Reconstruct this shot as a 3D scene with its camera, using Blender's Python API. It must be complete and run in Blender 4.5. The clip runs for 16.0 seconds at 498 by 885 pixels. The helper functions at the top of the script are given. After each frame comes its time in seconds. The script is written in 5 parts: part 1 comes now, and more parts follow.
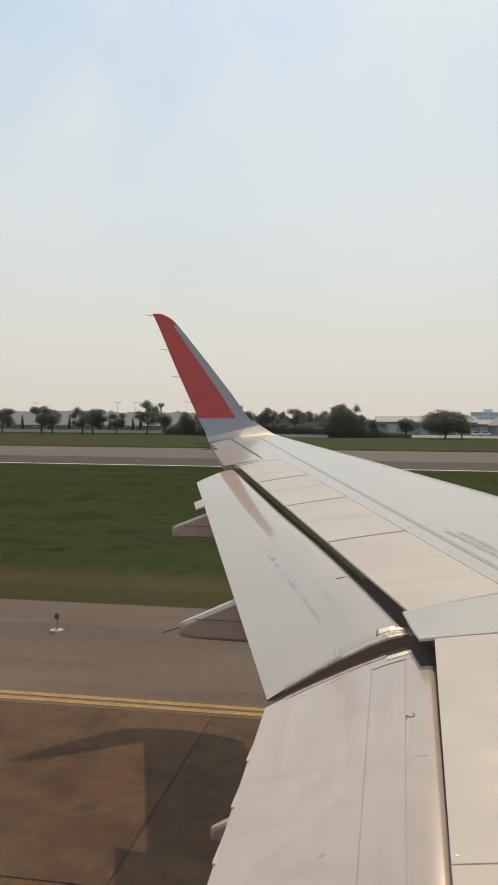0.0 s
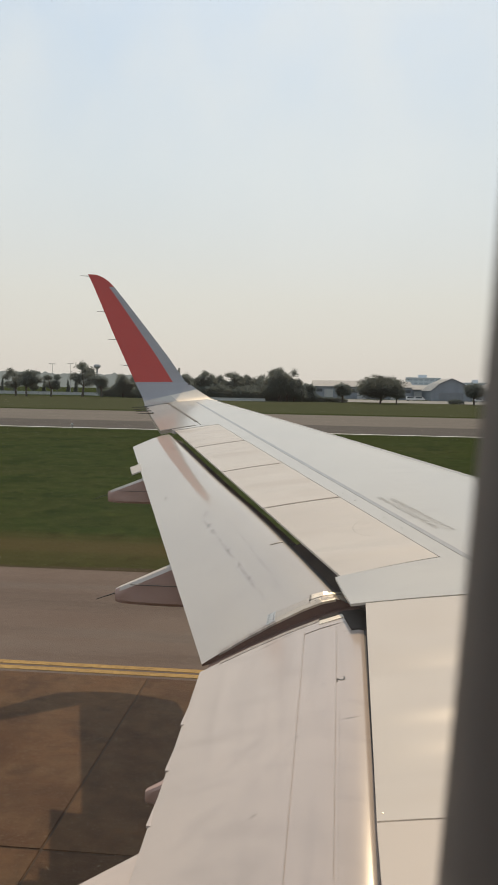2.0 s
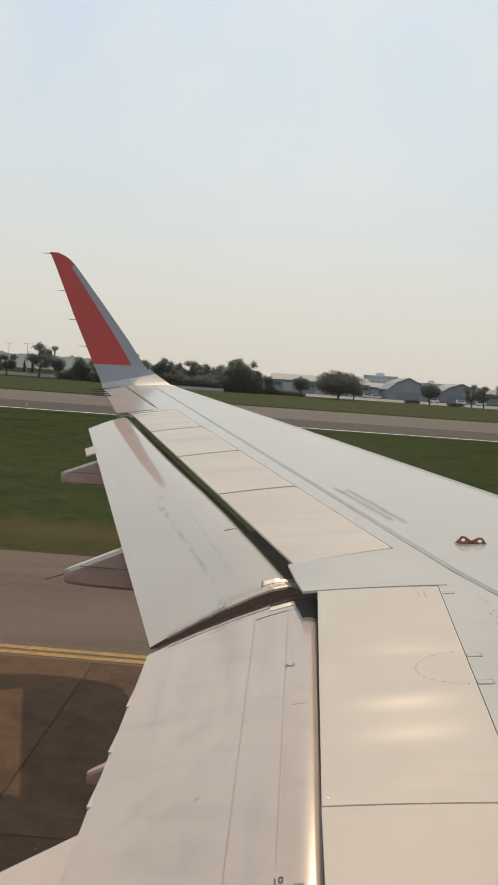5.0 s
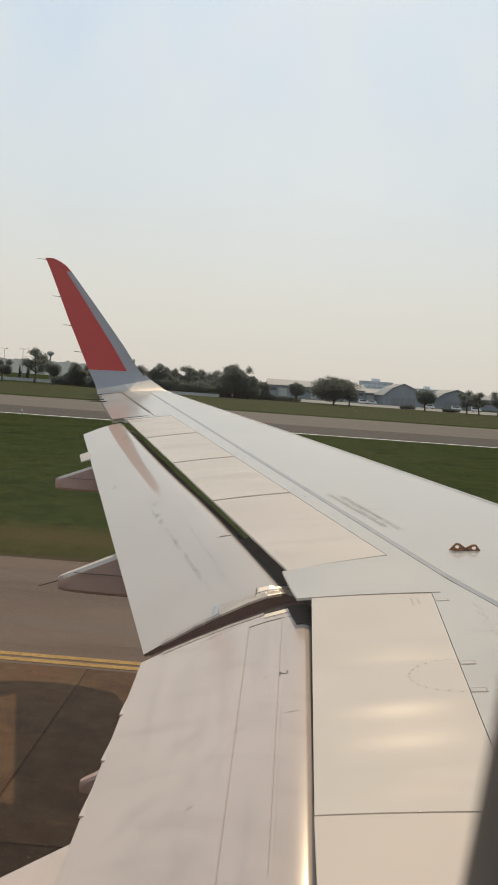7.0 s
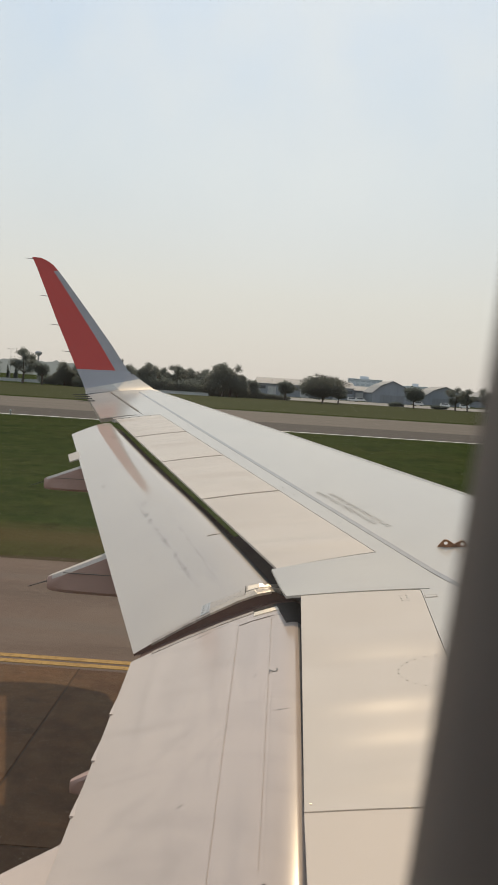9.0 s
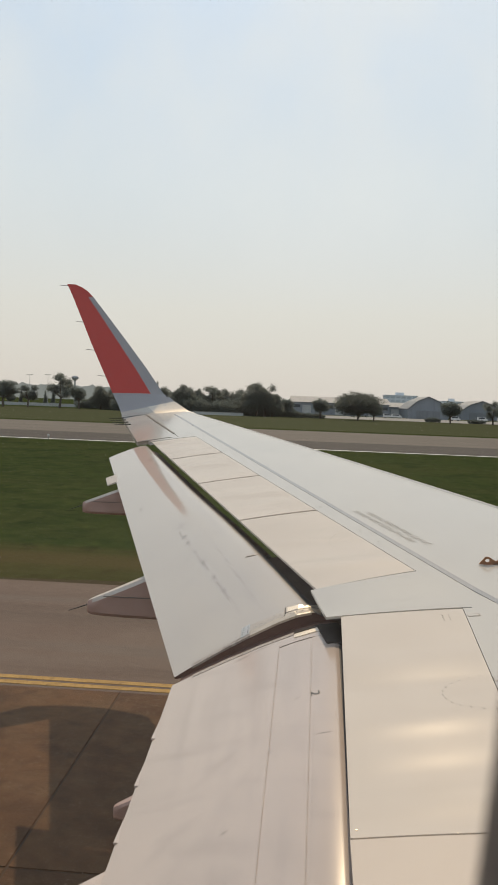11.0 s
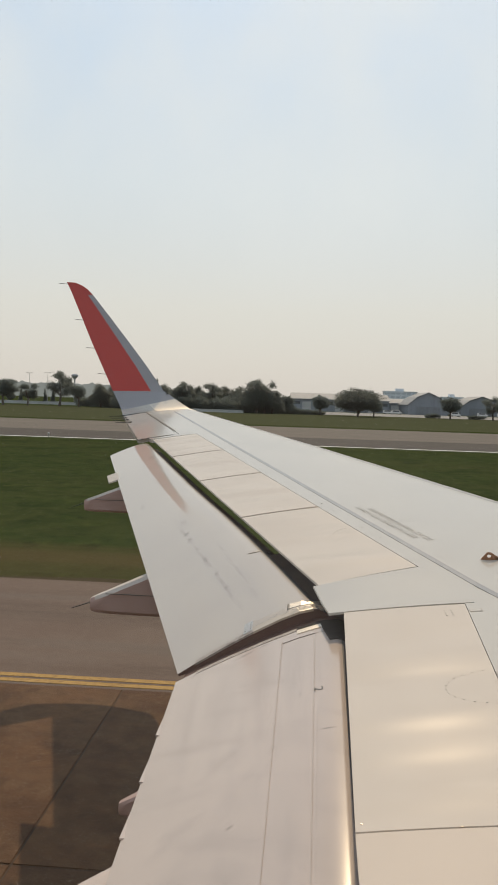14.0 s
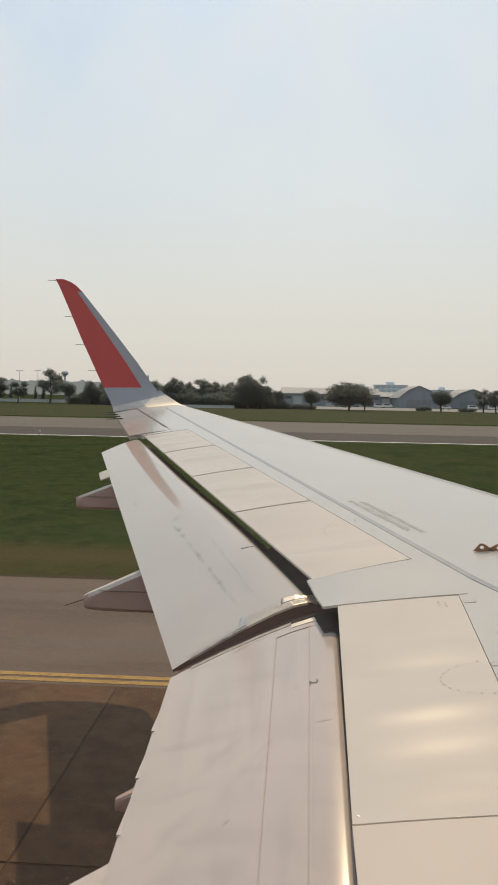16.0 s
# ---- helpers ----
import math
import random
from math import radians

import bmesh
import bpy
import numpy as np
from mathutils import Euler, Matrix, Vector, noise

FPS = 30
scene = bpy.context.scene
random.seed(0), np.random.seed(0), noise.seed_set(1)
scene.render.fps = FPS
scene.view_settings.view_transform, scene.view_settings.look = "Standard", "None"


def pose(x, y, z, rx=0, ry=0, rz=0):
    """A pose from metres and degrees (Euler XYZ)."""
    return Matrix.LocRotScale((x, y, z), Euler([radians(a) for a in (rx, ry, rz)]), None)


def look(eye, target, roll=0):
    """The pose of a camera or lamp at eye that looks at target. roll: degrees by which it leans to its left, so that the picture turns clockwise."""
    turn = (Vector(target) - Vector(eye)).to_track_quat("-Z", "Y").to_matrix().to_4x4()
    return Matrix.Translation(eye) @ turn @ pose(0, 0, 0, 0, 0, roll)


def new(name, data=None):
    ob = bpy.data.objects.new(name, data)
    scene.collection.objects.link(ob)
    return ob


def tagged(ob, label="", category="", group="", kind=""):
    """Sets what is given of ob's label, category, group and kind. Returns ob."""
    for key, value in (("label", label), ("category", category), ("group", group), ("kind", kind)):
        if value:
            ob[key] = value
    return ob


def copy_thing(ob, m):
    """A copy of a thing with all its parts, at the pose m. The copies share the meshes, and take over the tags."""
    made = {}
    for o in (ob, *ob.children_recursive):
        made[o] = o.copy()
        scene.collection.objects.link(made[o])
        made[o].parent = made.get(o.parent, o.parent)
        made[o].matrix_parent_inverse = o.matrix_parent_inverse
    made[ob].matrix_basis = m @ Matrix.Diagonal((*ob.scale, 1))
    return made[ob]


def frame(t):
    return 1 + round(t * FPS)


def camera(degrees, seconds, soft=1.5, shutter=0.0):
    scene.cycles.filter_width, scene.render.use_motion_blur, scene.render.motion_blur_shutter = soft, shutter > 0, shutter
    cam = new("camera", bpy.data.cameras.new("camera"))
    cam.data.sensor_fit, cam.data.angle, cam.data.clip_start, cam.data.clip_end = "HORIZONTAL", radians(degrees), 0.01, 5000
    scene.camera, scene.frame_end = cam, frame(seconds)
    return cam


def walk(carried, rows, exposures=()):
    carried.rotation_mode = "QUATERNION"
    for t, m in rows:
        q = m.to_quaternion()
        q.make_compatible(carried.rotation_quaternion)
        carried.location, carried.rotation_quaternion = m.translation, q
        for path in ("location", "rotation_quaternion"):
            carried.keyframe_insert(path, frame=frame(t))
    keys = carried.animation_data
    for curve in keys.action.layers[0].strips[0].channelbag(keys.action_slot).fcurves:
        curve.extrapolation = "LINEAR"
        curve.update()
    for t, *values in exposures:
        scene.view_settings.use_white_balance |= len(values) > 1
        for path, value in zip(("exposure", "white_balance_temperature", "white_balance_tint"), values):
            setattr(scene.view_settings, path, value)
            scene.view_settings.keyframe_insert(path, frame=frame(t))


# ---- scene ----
cam = camera(34.0, 16.0, soft=1.7)
cam.data.dof.use_dof = True
cam.data.dof.focus_distance = 12.0
cam.data.dof.aperture_fstop = 24.0
PATH = [
    (0, (-0.01, 1.771, 4.363), (-0.358, 3.74, 4.318), 0.5),
    (0.5, (-0.018, 1.777, 4.369), (-0.35, 3.748, 4.287), 0.4),
    (1, (-0.021, 1.778, 4.377), (-0.33, 3.752, 4.288), 0.9),
    (1.5, (-0.015, 1.768, 4.379), (-0.272, 3.749, 4.291), 1.3),
    (2, (-0.003, 1.765, 4.39), (-0.197, 3.751, 4.257), 1.1),
    (2.5, (-0.014, 1.787, 4.359), (-0.205, 3.775, 4.244), 2.4),
    (3, (-0.018, 1.792, 4.37), (-0.211, 3.777, 4.221), 2.6),
    (3.5, (-0.017, 1.794, 4.362), (-0.177, 3.78, 4.19), 3.5),
    (4, (-0.015, 1.81, 4.345), (-0.148, 3.797, 4.16), 3.5),
    (4.5, (-0.019, 1.806, 4.346), (-0.113, 3.797, 4.182), 3.8),
    (7, (-0.011, 1.807, 4.356), (-0.087, 3.801, 4.219), 4.0),
    (7.5, (-0.011, 1.808, 4.35), (-0.083, 3.802, 4.215), 3.6),
    (8, (-0.004, 1.81, 4.354), (-0.074, 3.804, 4.215), 3.2),
    (8.5, (-0.004, 1.801, 4.368), (-0.062, 3.795, 4.221), 3.0),
    (9, (-0.004, 1.808, 4.355), (-0.054, 3.803, 4.216), 3.6),
    (9.5, (-0.005, 1.814, 4.34), (-0.075, 3.808, 4.198), 3.2),
    (10, (0.002, 1.817, 4.351), (-0.126, 3.81, 4.256), 2.5),
    (12.5, (-0.019, 1.793, 4.366), (-0.163, 3.785, 4.259), 1.9),
    (13, (-0.016, 1.812, 4.36), (-0.154, 3.804, 4.24), 1.5),
    (13.5, (-0.015, 1.802, 4.366), (-0.149, 3.794, 4.249), 1.4),
    (14, (-0.014, 1.796, 4.364), (-0.154, 3.788, 4.261), 1.8),
    (14.5, (-0.013, 1.807, 4.356), (-0.157, 3.799, 4.25), 1.4),
    (15, (-0.014, 1.804, 4.358), (-0.146, 3.797, 4.249), 1.4),
    (15.5, (-0.015, 1.793, 4.368), (-0.138, 3.787, 4.277), 1.7),
    (16, (-0.016, 1.804, 4.359), (-0.135, 3.797, 4.245), 1.1),
]
walk(cam, [(t, look(eye, target, roll)) for t, eye, target, roll in PATH], exposures=[(0.0, 0.0, 7150.0, 10.0)])

# ---- world and sun ----
SUN_WAY = Vector((0.03, 6.25, 6.5)).normalized()
SUN_EL = math.asin(SUN_WAY.z)
world = bpy.data.worlds.new("world")
scene.world = world
world.use_nodes = True
wn = world.node_tree
wn.nodes.clear()
w_out = wn.nodes.new("ShaderNodeOutputWorld")
w_bg = wn.nodes.new("ShaderNodeBackground")
w_sky = wn.nodes.new("ShaderNodeTexSky")
w_sky.sky_type = "NISHITA"
w_sky.sun_disc = False
w_sky.sun_elevation = SUN_EL
w_sky.sun_rotation = math.atan2(SUN_WAY.x, SUN_WAY.y)
w_sky.air_density = 1.0
w_sky.dust_density = 1.0
w_sky.ozone_density = 1.5
# a milky haze that thins with height lies over the clear sky
w_tc = wn.nodes.new("ShaderNodeTexCoord")
w_sep = wn.nodes.new("ShaderNodeSeparateXYZ")
w_haze = wn.nodes.new("ShaderNodeValToRGB")
w_haze.color_ramp.elements[0].position = 0.0
w_haze.color_ramp.elements[0].color = (6.05, 5.95, 5.95, 1)
w_haze.color_ramp.elements[1].position = 0.5
w_haze.color_ramp.elements[1].color = (5.3, 7.35, 9.9, 1)
w_low = w_haze.color_ramp.elements.new(0.11)
w_low.color = (6.45, 6.65, 6.65, 1)
w_mid = w_haze.color_ramp.elements.new(0.25)
w_mid.color = (6.25, 7.2, 8.0, 1)
w_amount = wn.nodes.new("ShaderNodeMapRange")
w_amount.inputs["From Min"].default_value = 0.0
w_amount.inputs["From Max"].default_value = 0.9
w_amount.inputs["To Min"].default_value = 0.97
w_amount.inputs["To Max"].default_value = 0.45
w_mix = wn.nodes.new("ShaderNodeMix")
w_mix.data_type = "RGBA"
wn.links.new(w_tc.outputs["Generated"], w_sep.inputs[0])
wn.links.new(w_sep.outputs["Z"], w_haze.inputs["Fac"])
wn.links.new(w_sep.outputs["Z"], w_amount.inputs["Value"])
wn.links.new(w_amount.outputs[0], w_mix.inputs["Factor"])
wn.links.new(w_sky.outputs[0], w_mix.inputs["A"])
wn.links.new(w_haze.outputs["Color"], w_mix.inputs["B"])
w_cloud = wn.nodes.new("ShaderNodeTexNoise")
w_cloud.inputs["Scale"].default_value = 3.0
w_cloud.inputs["Detail"].default_value = 4.0
w_thin = wn.nodes.new("ShaderNodeMapRange")
w_thin.inputs["From Min"].default_value = 0.35
w_thin.inputs["From Max"].default_value = 0.7
w_thin.inputs["To Min"].default_value = 0.0
w_thin.inputs["To Max"].default_value = 0.7
w_veil = wn.nodes.new("ShaderNodeMix")
w_veil.data_type = "RGBA"
w_veil.inputs["B"].default_value = (7.5, 8.0, 8.4, 1)
w_map = wn.nodes.new("ShaderNodeMapping")
w_map.inputs["Scale"].default_value = (1.6, 1.6, 1.1)
wn.links.new(w_tc.outputs["Generated"], w_map.inputs["Vector"])
wn.links.new(w_map.outputs[0], w_cloud.inputs["Vector"])
wn.links.new(w_cloud.outputs["Fac"], w_thin.inputs["Value"])
w_high = wn.nodes.new("ShaderNodeMapRange")
w_high.inputs["From Min"].default_value = 0.1
w_high.inputs["From Max"].default_value = 0.35
wn.links.new(w_sep.outputs["Z"], w_high.inputs["Value"])
w_mul = wn.nodes.new("ShaderNodeMath")
w_mul.operation = "MULTIPLY"
wn.links.new(w_thin.outputs[0], w_mul.inputs[0])
wn.links.new(w_high.outputs[0], w_mul.inputs[1])
wn.links.new(w_mul.outputs[0], w_veil.inputs["Factor"])
wn.links.new(w_mix.outputs["Result"], w_veil.inputs["A"])
wn.links.new(w_veil.outputs["Result"], w_bg.inputs["Color"])
w_bg.inputs["Strength"].default_value = 0.107
wn.links.new(w_bg.outputs[0], w_out.inputs["Surface"])

sun_data = bpy.data.lights.new("sun", "SUN")
sun_data.energy = 2.3
sun_data.angle = radians(0.6)
sun_data.color = (1.0, 0.79, 0.54)
sun = new("sun", sun_data)
sun.matrix_world = look(SUN_WAY * 200, (0, 0, 0))


# ---- materials ----
def mat(name, colour, rough=0.6, metal=0.0, spots=(), bump=None, coat=0.0, spec=0.5):
    """Principled material. spots: rows of (scale, low, high, colour, amount) of noise stains; bump: (scale, strength, distance)."""
    m = bpy.data.materials.new(name)
    m.use_nodes = True
    nt = m.node_tree
    b = nt.nodes["Principled BSDF"]
    b.inputs["Roughness"].default_value = rough
    b.inputs["Metallic"].default_value = metal
    b.inputs["Coat Weight"].default_value = coat
    b.inputs["Specular IOR Level"].default_value = spec
    b.inputs["Base Color"].default_value = (*colour, 1)
    tc = nt.nodes.new("ShaderNodeTexCoord")
    last = None
    for scale, low, high, tint, amount in spots:
        mp = nt.nodes.new("ShaderNodeMapping")
        if isinstance(scale, tuple) and len(scale) == 4:
            mp.vector_type = "TEXTURE"
            mp.inputs["Scale"].default_value = [1 / k for k in scale[:3]]
            mp.inputs["Rotation"].default_value = (0, 0, radians(scale[3]))
        elif isinstance(scale, tuple):
            mp.inputs["Scale"].default_value = scale
        else:
            mp.inputs["Scale"].default_value = (scale, scale, scale)
        nt.links.new(tc.outputs["Object"], mp.inputs["Vector"])
        n = nt.nodes.new("ShaderNodeTexNoise")
        n.inputs["Scale"].default_value = 1.0
        n.inputs["Detail"].default_value = 5.0
        n.inputs["Roughness"].default_value = 0.6
        nt.links.new(mp.outputs[0], n.inputs["Vector"])
        r = nt.nodes.new("ShaderNodeMapRange")
        r.inputs["From Min"].default_value = low
        r.inputs["From Max"].default_value = high
        r.inputs["To Max"].default_value = amount
        nt.links.new(n.outputs["Fac"], r.inputs["Value"])
        x = nt.nodes.new("ShaderNodeMix")
        x.data_type = "RGBA"
        nt.links.new(r.outputs[0], x.inputs["Factor"])
        if last:
            nt.links.new(last, x.inputs["A"])
        else:
            x.inputs["A"].default_value = (*colour, 1)
        x.inputs["B"].default_value = (*tint, 1)
        last = x.outputs["Result"]
    if last:
        nt.links.new(last, b.inputs["Base Color"])
    if bump:
        n = nt.nodes.new("ShaderNodeTexNoise")
        n.inputs["Scale"].default_value = bump[0]
        n.inputs["Detail"].default_value = 0.6 if len(bump) > 3 else 4.0
        if len(bump) > 3:
            mp = nt.nodes.new("ShaderNodeMapping")
            mp.inputs["Scale"].default_value = bump[3]
            nt.links.new(tc.outputs["Object"], mp.inputs["Vector"])
            nt.links.new(mp.outputs[0], n.inputs["Vector"])
        else:
            nt.links.new(tc.outputs["Object"], n.inputs["Vector"])
        bp = nt.nodes.new("ShaderNodeBump")
        bp.inputs["Strength"].default_value = bump[1]
        bp.inputs["Distance"].default_value = bump[2]
        nt.links.new(n.outputs["Fac"], bp.inputs["Height"])
        nt.links.new(bp.outputs[0], b.inputs["Normal"])
    return m


WING_GREY = mat("wing_grey_paint", (0.475, 0.445, 0.40), 0.16, 0.0, [(1.3, 0.45, 0.75, (0.40, 0.375, 0.345), 0.6), ((2.0, 9.0, 2.0), 0.55, 0.8, (0.35, 0.325, 0.295), 0.35)], (3.0, 0.04, 0.02))
PANEL_CREAM = mat("spoiler_paint", (0.575, 0.518, 0.462), 0.25, 0.0, [(1.7, 0.45, 0.8, (0.51, 0.45, 0.395), 0.6), ((1.0, 7.0, 1.0), 0.5, 0.75, (0.475, 0.425, 0.38), 0.4)], (1.0, 0.7, 0.08, (0.35, 2.4, 0.35)), 0.0, 0.045)
PANEL_MATTE = mat("worn_panel_paint", (0.575, 0.505, 0.445), 0.5, 0.0, [(1.7, 0.45, 0.8, (0.51, 0.45, 0.40), 0.6), ((1.0, 7.0, 1.0), 0.5, 0.75, (0.48, 0.425, 0.385), 0.4)], (1.0, 0.3, 0.08, (0.4, 2.2, 0.4)), 0.0, 0.06)
FLAP_PAINT = mat("flap_paint", (0.505, 0.422, 0.374), 0.17, 0.0, [(1.1, 0.45, 0.75, (0.41, 0.35, 0.315), 0.5), ((9.0, 0.6, 9.0, 0.0), 0.5, 0.75, (0.39, 0.33, 0.30), 0.5), ((1.4, 6.0, 1.4, -32.0), 0.53, 0.75, (0.35, 0.295, 0.265), 0.45), (45.0, 0.66, 0.74, (0.33, 0.285, 0.26), 0.35)], (1.6, 0.05, 0.02), 0.0, 0.75)
OUTER_PAINT = mat("outer_flap_paint", (0.51, 0.46, 0.41), 0.075, 0.0, [(0.9, 0.45, 0.8, (0.425, 0.38, 0.345), 0.5), ((9.0, 0.5, 9.0, 18.2), 0.55, 0.8, (0.40, 0.365, 0.335), 0.3), (5.0, 0.60, 0.74, (0.36, 0.325, 0.30), 0.3)], (1.6, 0.03, 0.02), 0.0, 0.42)
BARE_METAL = mat("bare_aluminium", (0.64, 0.585, 0.51), 0.4, 1.0, [(6.0, 0.45, 0.7, (0.42, 0.37, 0.31), 0.6)])
NOSE_SHADE = mat("flap_nose_shade", (0.12, 0.115, 0.115), 0.5, 0.0, [(4.0, 0.4, 0.7, (0.085, 0.08, 0.08), 0.7)])
COVE_SHADE = mat("cove_shade", (0.125, 0.094, 0.078), 0.6, 0.0, [(5.0, 0.4, 0.7, (0.19, 0.145, 0.12), 0.7)])
SEAL_BROWN = mat("red_brown_rubber", (0.125, 0.064, 0.05), 0.5, 0.0, [((2.0, 14.0, 14.0), 0.42, 0.7, (0.085, 0.044, 0.035), 0.8), (9.0, 0.5, 0.7, (0.12, 0.082, 0.066), 0.5)], None, 0.0, 0.3)
SEAL = mat("black_seal", (0.035, 0.035, 0.035), 0.6)
LINE_GREY = mat("walkway_line_paint", (0.225, 0.225, 0.23), 0.22, 0.0, [(8.0, 0.45, 0.7, (0.29, 0.285, 0.28), 0.6)])
SCRIPT_GREY = mat("stencil_paint", (0.365, 0.352, 0.335), 0.26, 0.0, [(30.0, 0.4, 0.55, (0.41, 0.39, 0.365), 0.9)])
MARK_BLACK = mat("black_mark_paint", (0.06, 0.055, 0.05), 0.35, 0.0, [(60.0, 0.5, 0.7, (0.22, 0.20, 0.18), 0.6)])
RED_PAINT = mat("red_paint", (0.43, 0.042, 0.033), 0.3, 0.0, [(2.0, 0.45, 0.75, (0.38, 0.035, 0.03), 0.7)], None, 0.0, 0.35)
TIP_GREY = mat("sharklet_grey_paint", (0.265, 0.265, 0.285), 0.4, 0.0, [(2.5, 0.45, 0.75, (0.22, 0.22, 0.24), 0.6), ((9.0, 9.0, 0.8), 0.5, 0.8, (0.30, 0.295, 0.30), 0.5)])
TIP_GLOSS = mat("polished_tip_skin", (0.62, 0.57, 0.50), 0.36, 0.85, [(4.0, 0.45, 0.75, (0.50, 0.455, 0.40), 0.6)])
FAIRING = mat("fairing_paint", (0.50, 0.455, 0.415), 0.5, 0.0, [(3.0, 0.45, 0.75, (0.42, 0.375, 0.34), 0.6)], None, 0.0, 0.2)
# darker, pinker copy of the fairing colour: shade and ground bounce painted in
FAIRING_SHADE = mat("fairing_shade_colour", (0.40, 0.27, 0.235), 0.45, 0.0, [(3.0, 0.45, 0.75, (0.29, 0.19, 0.16), 0.6)])
BRACKET = mat("primer_bracket", (0.27, 0.125, 0.06), 0.55, 0.2, [(20.0, 0.4, 0.7, (0.17, 0.08, 0.045), 0.7)])
CABIN = mat("cabin_plastic", (0.215, 0.187, 0.172), 0.6, 0.0, [(30.0, 0.4, 0.7, (0.19, 0.165, 0.15), 0.6)], (150.0, 0.1, 0.002), 0.0, 0.2)
SKIN_WHITE = mat("fuselage_paint", (0.7, 0.7, 0.7), 0.3, 0.0, [(1.0, 0.4, 0.7, (0.62, 0.62, 0.62), 0.5)])
GRASS_GROUND = mat("grass_ground", (0.031, 0.045, 0.014), 0.95, 0.0, [(0.09, 0.42, 0.7, (0.054, 0.053, 0.020), 0.75), ((0.05, 0.5, 1.0), 0.45, 0.7, (0.026, 0.036, 0.013), 0.85), (0.45, 0.5, 0.68, (0.030, 0.047, 0.013), 0.7), (1.2, 0.42, 0.7, (0.052, 0.064, 0.022), 0.7), ((0.30, 0.22, 1.0), 0.52, 0.66, (0.021, 0.032, 0.011), 0.75), ((1.1, 0.7, 1.0), 0.57, 0.66, (0.016, 0.024, 0.009), 0.7), ((0.9, 0.5, 1.0), 0.60, 0.70, (0.056, 0.070, 0.020), 0.6), ((2.0, 7.0, 7.0), 0.45, 0.7, (0.032, 0.044, 0.015), 0.7)], (6.0, 0.6, 0.1), 0.0, 0.0)
DRY_GRASS = mat("dry_lawn", (0.058, 0.066, 0.034), 0.95, 0.0, [(0.03, 0.4, 0.7, (0.062, 0.068, 0.034), 0.8), ((0.02, 0.3, 1.0), 0.45, 0.7, (0.088, 0.084, 0.05), 0.7), (0.8, 0.45, 0.7, (0.06, 0.065, 0.032), 0.6)], None, 0.0, 0.0)
TARMAC = mat("taxiway_tarmac", (0.134, 0.096, 0.078), 0.9, 0.0, [(0.25, 0.4, 0.7, (0.164, 0.125, 0.102), 0.8), ((0.08, 1.2, 1.0), 0.45, 0.7, (0.092, 0.070, 0.058), 0.75), ((0.05, 0.5, 1.0), 0.5, 0.72, (0.165, 0.142, 0.124), 0.6), (9.0, 0.5, 0.8, (0.191, 0.147, 0.119), 0.6)], (40.0, 0.5, 0.02), 0.0, 0.1)
BROWN = mat("taxiway_brown_concrete", (0.094, 0.056, 0.036), 0.9, 0.0, [(0.22, 0.4, 0.7, (0.130, 0.080, 0.050), 0.9), (0.35, 0.48, 0.66, (0.052, 0.031, 0.023), 0.8), ((0.10, 1.0, 1.0), 0.45, 0.7, (0.055, 0.035, 0.025), 0.7), (1.6, 0.45, 0.7, (0.115, 0.078, 0.052), 0.6), (5.0, 0.42, 0.7, (0.062, 0.040, 0.028), 0.55), (1.1, 0.54, 0.66, (0.050, 0.033, 0.025), 0.6), (11.0, 0.66, 0.73, (0.17, 0.135, 0.105), 0.6), (26.0, 0.64, 0.72, (0.24, 0.195, 0.155), 0.7)], (30.0, 0.5, 0.02), 0.0, 0.1)
RUNWAY = mat("runway_asphalt", (0.126, 0.109, 0.094), 0.9, 0.0, [((0.01, 0.25, 1.0), 0.4, 0.7, (0.160, 0.140, 0.121), 0.9), (2.0, 0.45, 0.75, (0.107, 0.095, 0.083), 0.6)], None, 0.0, 0.1)
RUBBER = mat("runway_dark_asphalt", (0.062, 0.055, 0.050), 0.9, 0.0, [((0.01, 0.5, 1.0), 0.4, 0.7, (0.084, 0.076, 0.068), 0.8)], None, 0.0, 0.1)
CONCRETE = mat("apron_concrete", (0.27, 0.26, 0.245), 0.9, 0.0, [(0.05, 0.4, 0.7, (0.22, 0.21, 0.20), 0.8)], None, 0.0, 0.1)
DIRT = mat("dry_dirt", (0.060, 0.046, 0.029), 0.95, 0.0, [(0.6, 0.4, 0.7, (0.045, 0.045, 0.020), 0.9), (6.0, 0.45, 0.7, (0.088, 0.068, 0.042), 0.6)], (15.0, 0.5, 0.05), 0.0, 0.0)
YELLOW = mat("yellow_line_paint", (0.42, 0.265, 0.095), 0.85, 0.0, [(3.0, 0.42, 0.7, (0.30, 0.185, 0.07), 0.8), (14.0, 0.5, 0.68, (0.16, 0.105, 0.06), 0.6)], None, 0.0, 0.1)
WHITE_LINE = mat("white_line_paint", (0.68, 0.67, 0.64), 0.7, 0.0, [(1.0, 0.5, 0.75, (0.45, 0.44, 0.42), 0.7)])
TAR = mat("joint_tar", (0.058, 0.042, 0.032), 0.85, 0.0, [(6.0, 0.4, 0.7, (0.085, 0.06, 0.044), 0.8)], None, 0.0, 0.1)
BARK = mat("bark", (0.07, 0.055, 0.045), 0.9, 0.0, [(4.0, 0.4, 0.7, (0.11, 0.09, 0.07), 0.7)])
LEAF_DARK = mat("leaf_dark", (0.085, 0.100, 0.080), 0.85, 0.0, [(0.3, 0.35, 0.7, (0.10, 0.112, 0.085), 0.9)], None, 0.0, 0.1)
LEAF_BROWN = mat("leaf_brown", (0.075, 0.082, 0.065), 0.85, 0.0, [(0.3, 0.35, 0.7, (0.088, 0.090, 0.072), 0.9)], None, 0.0, 0.1)
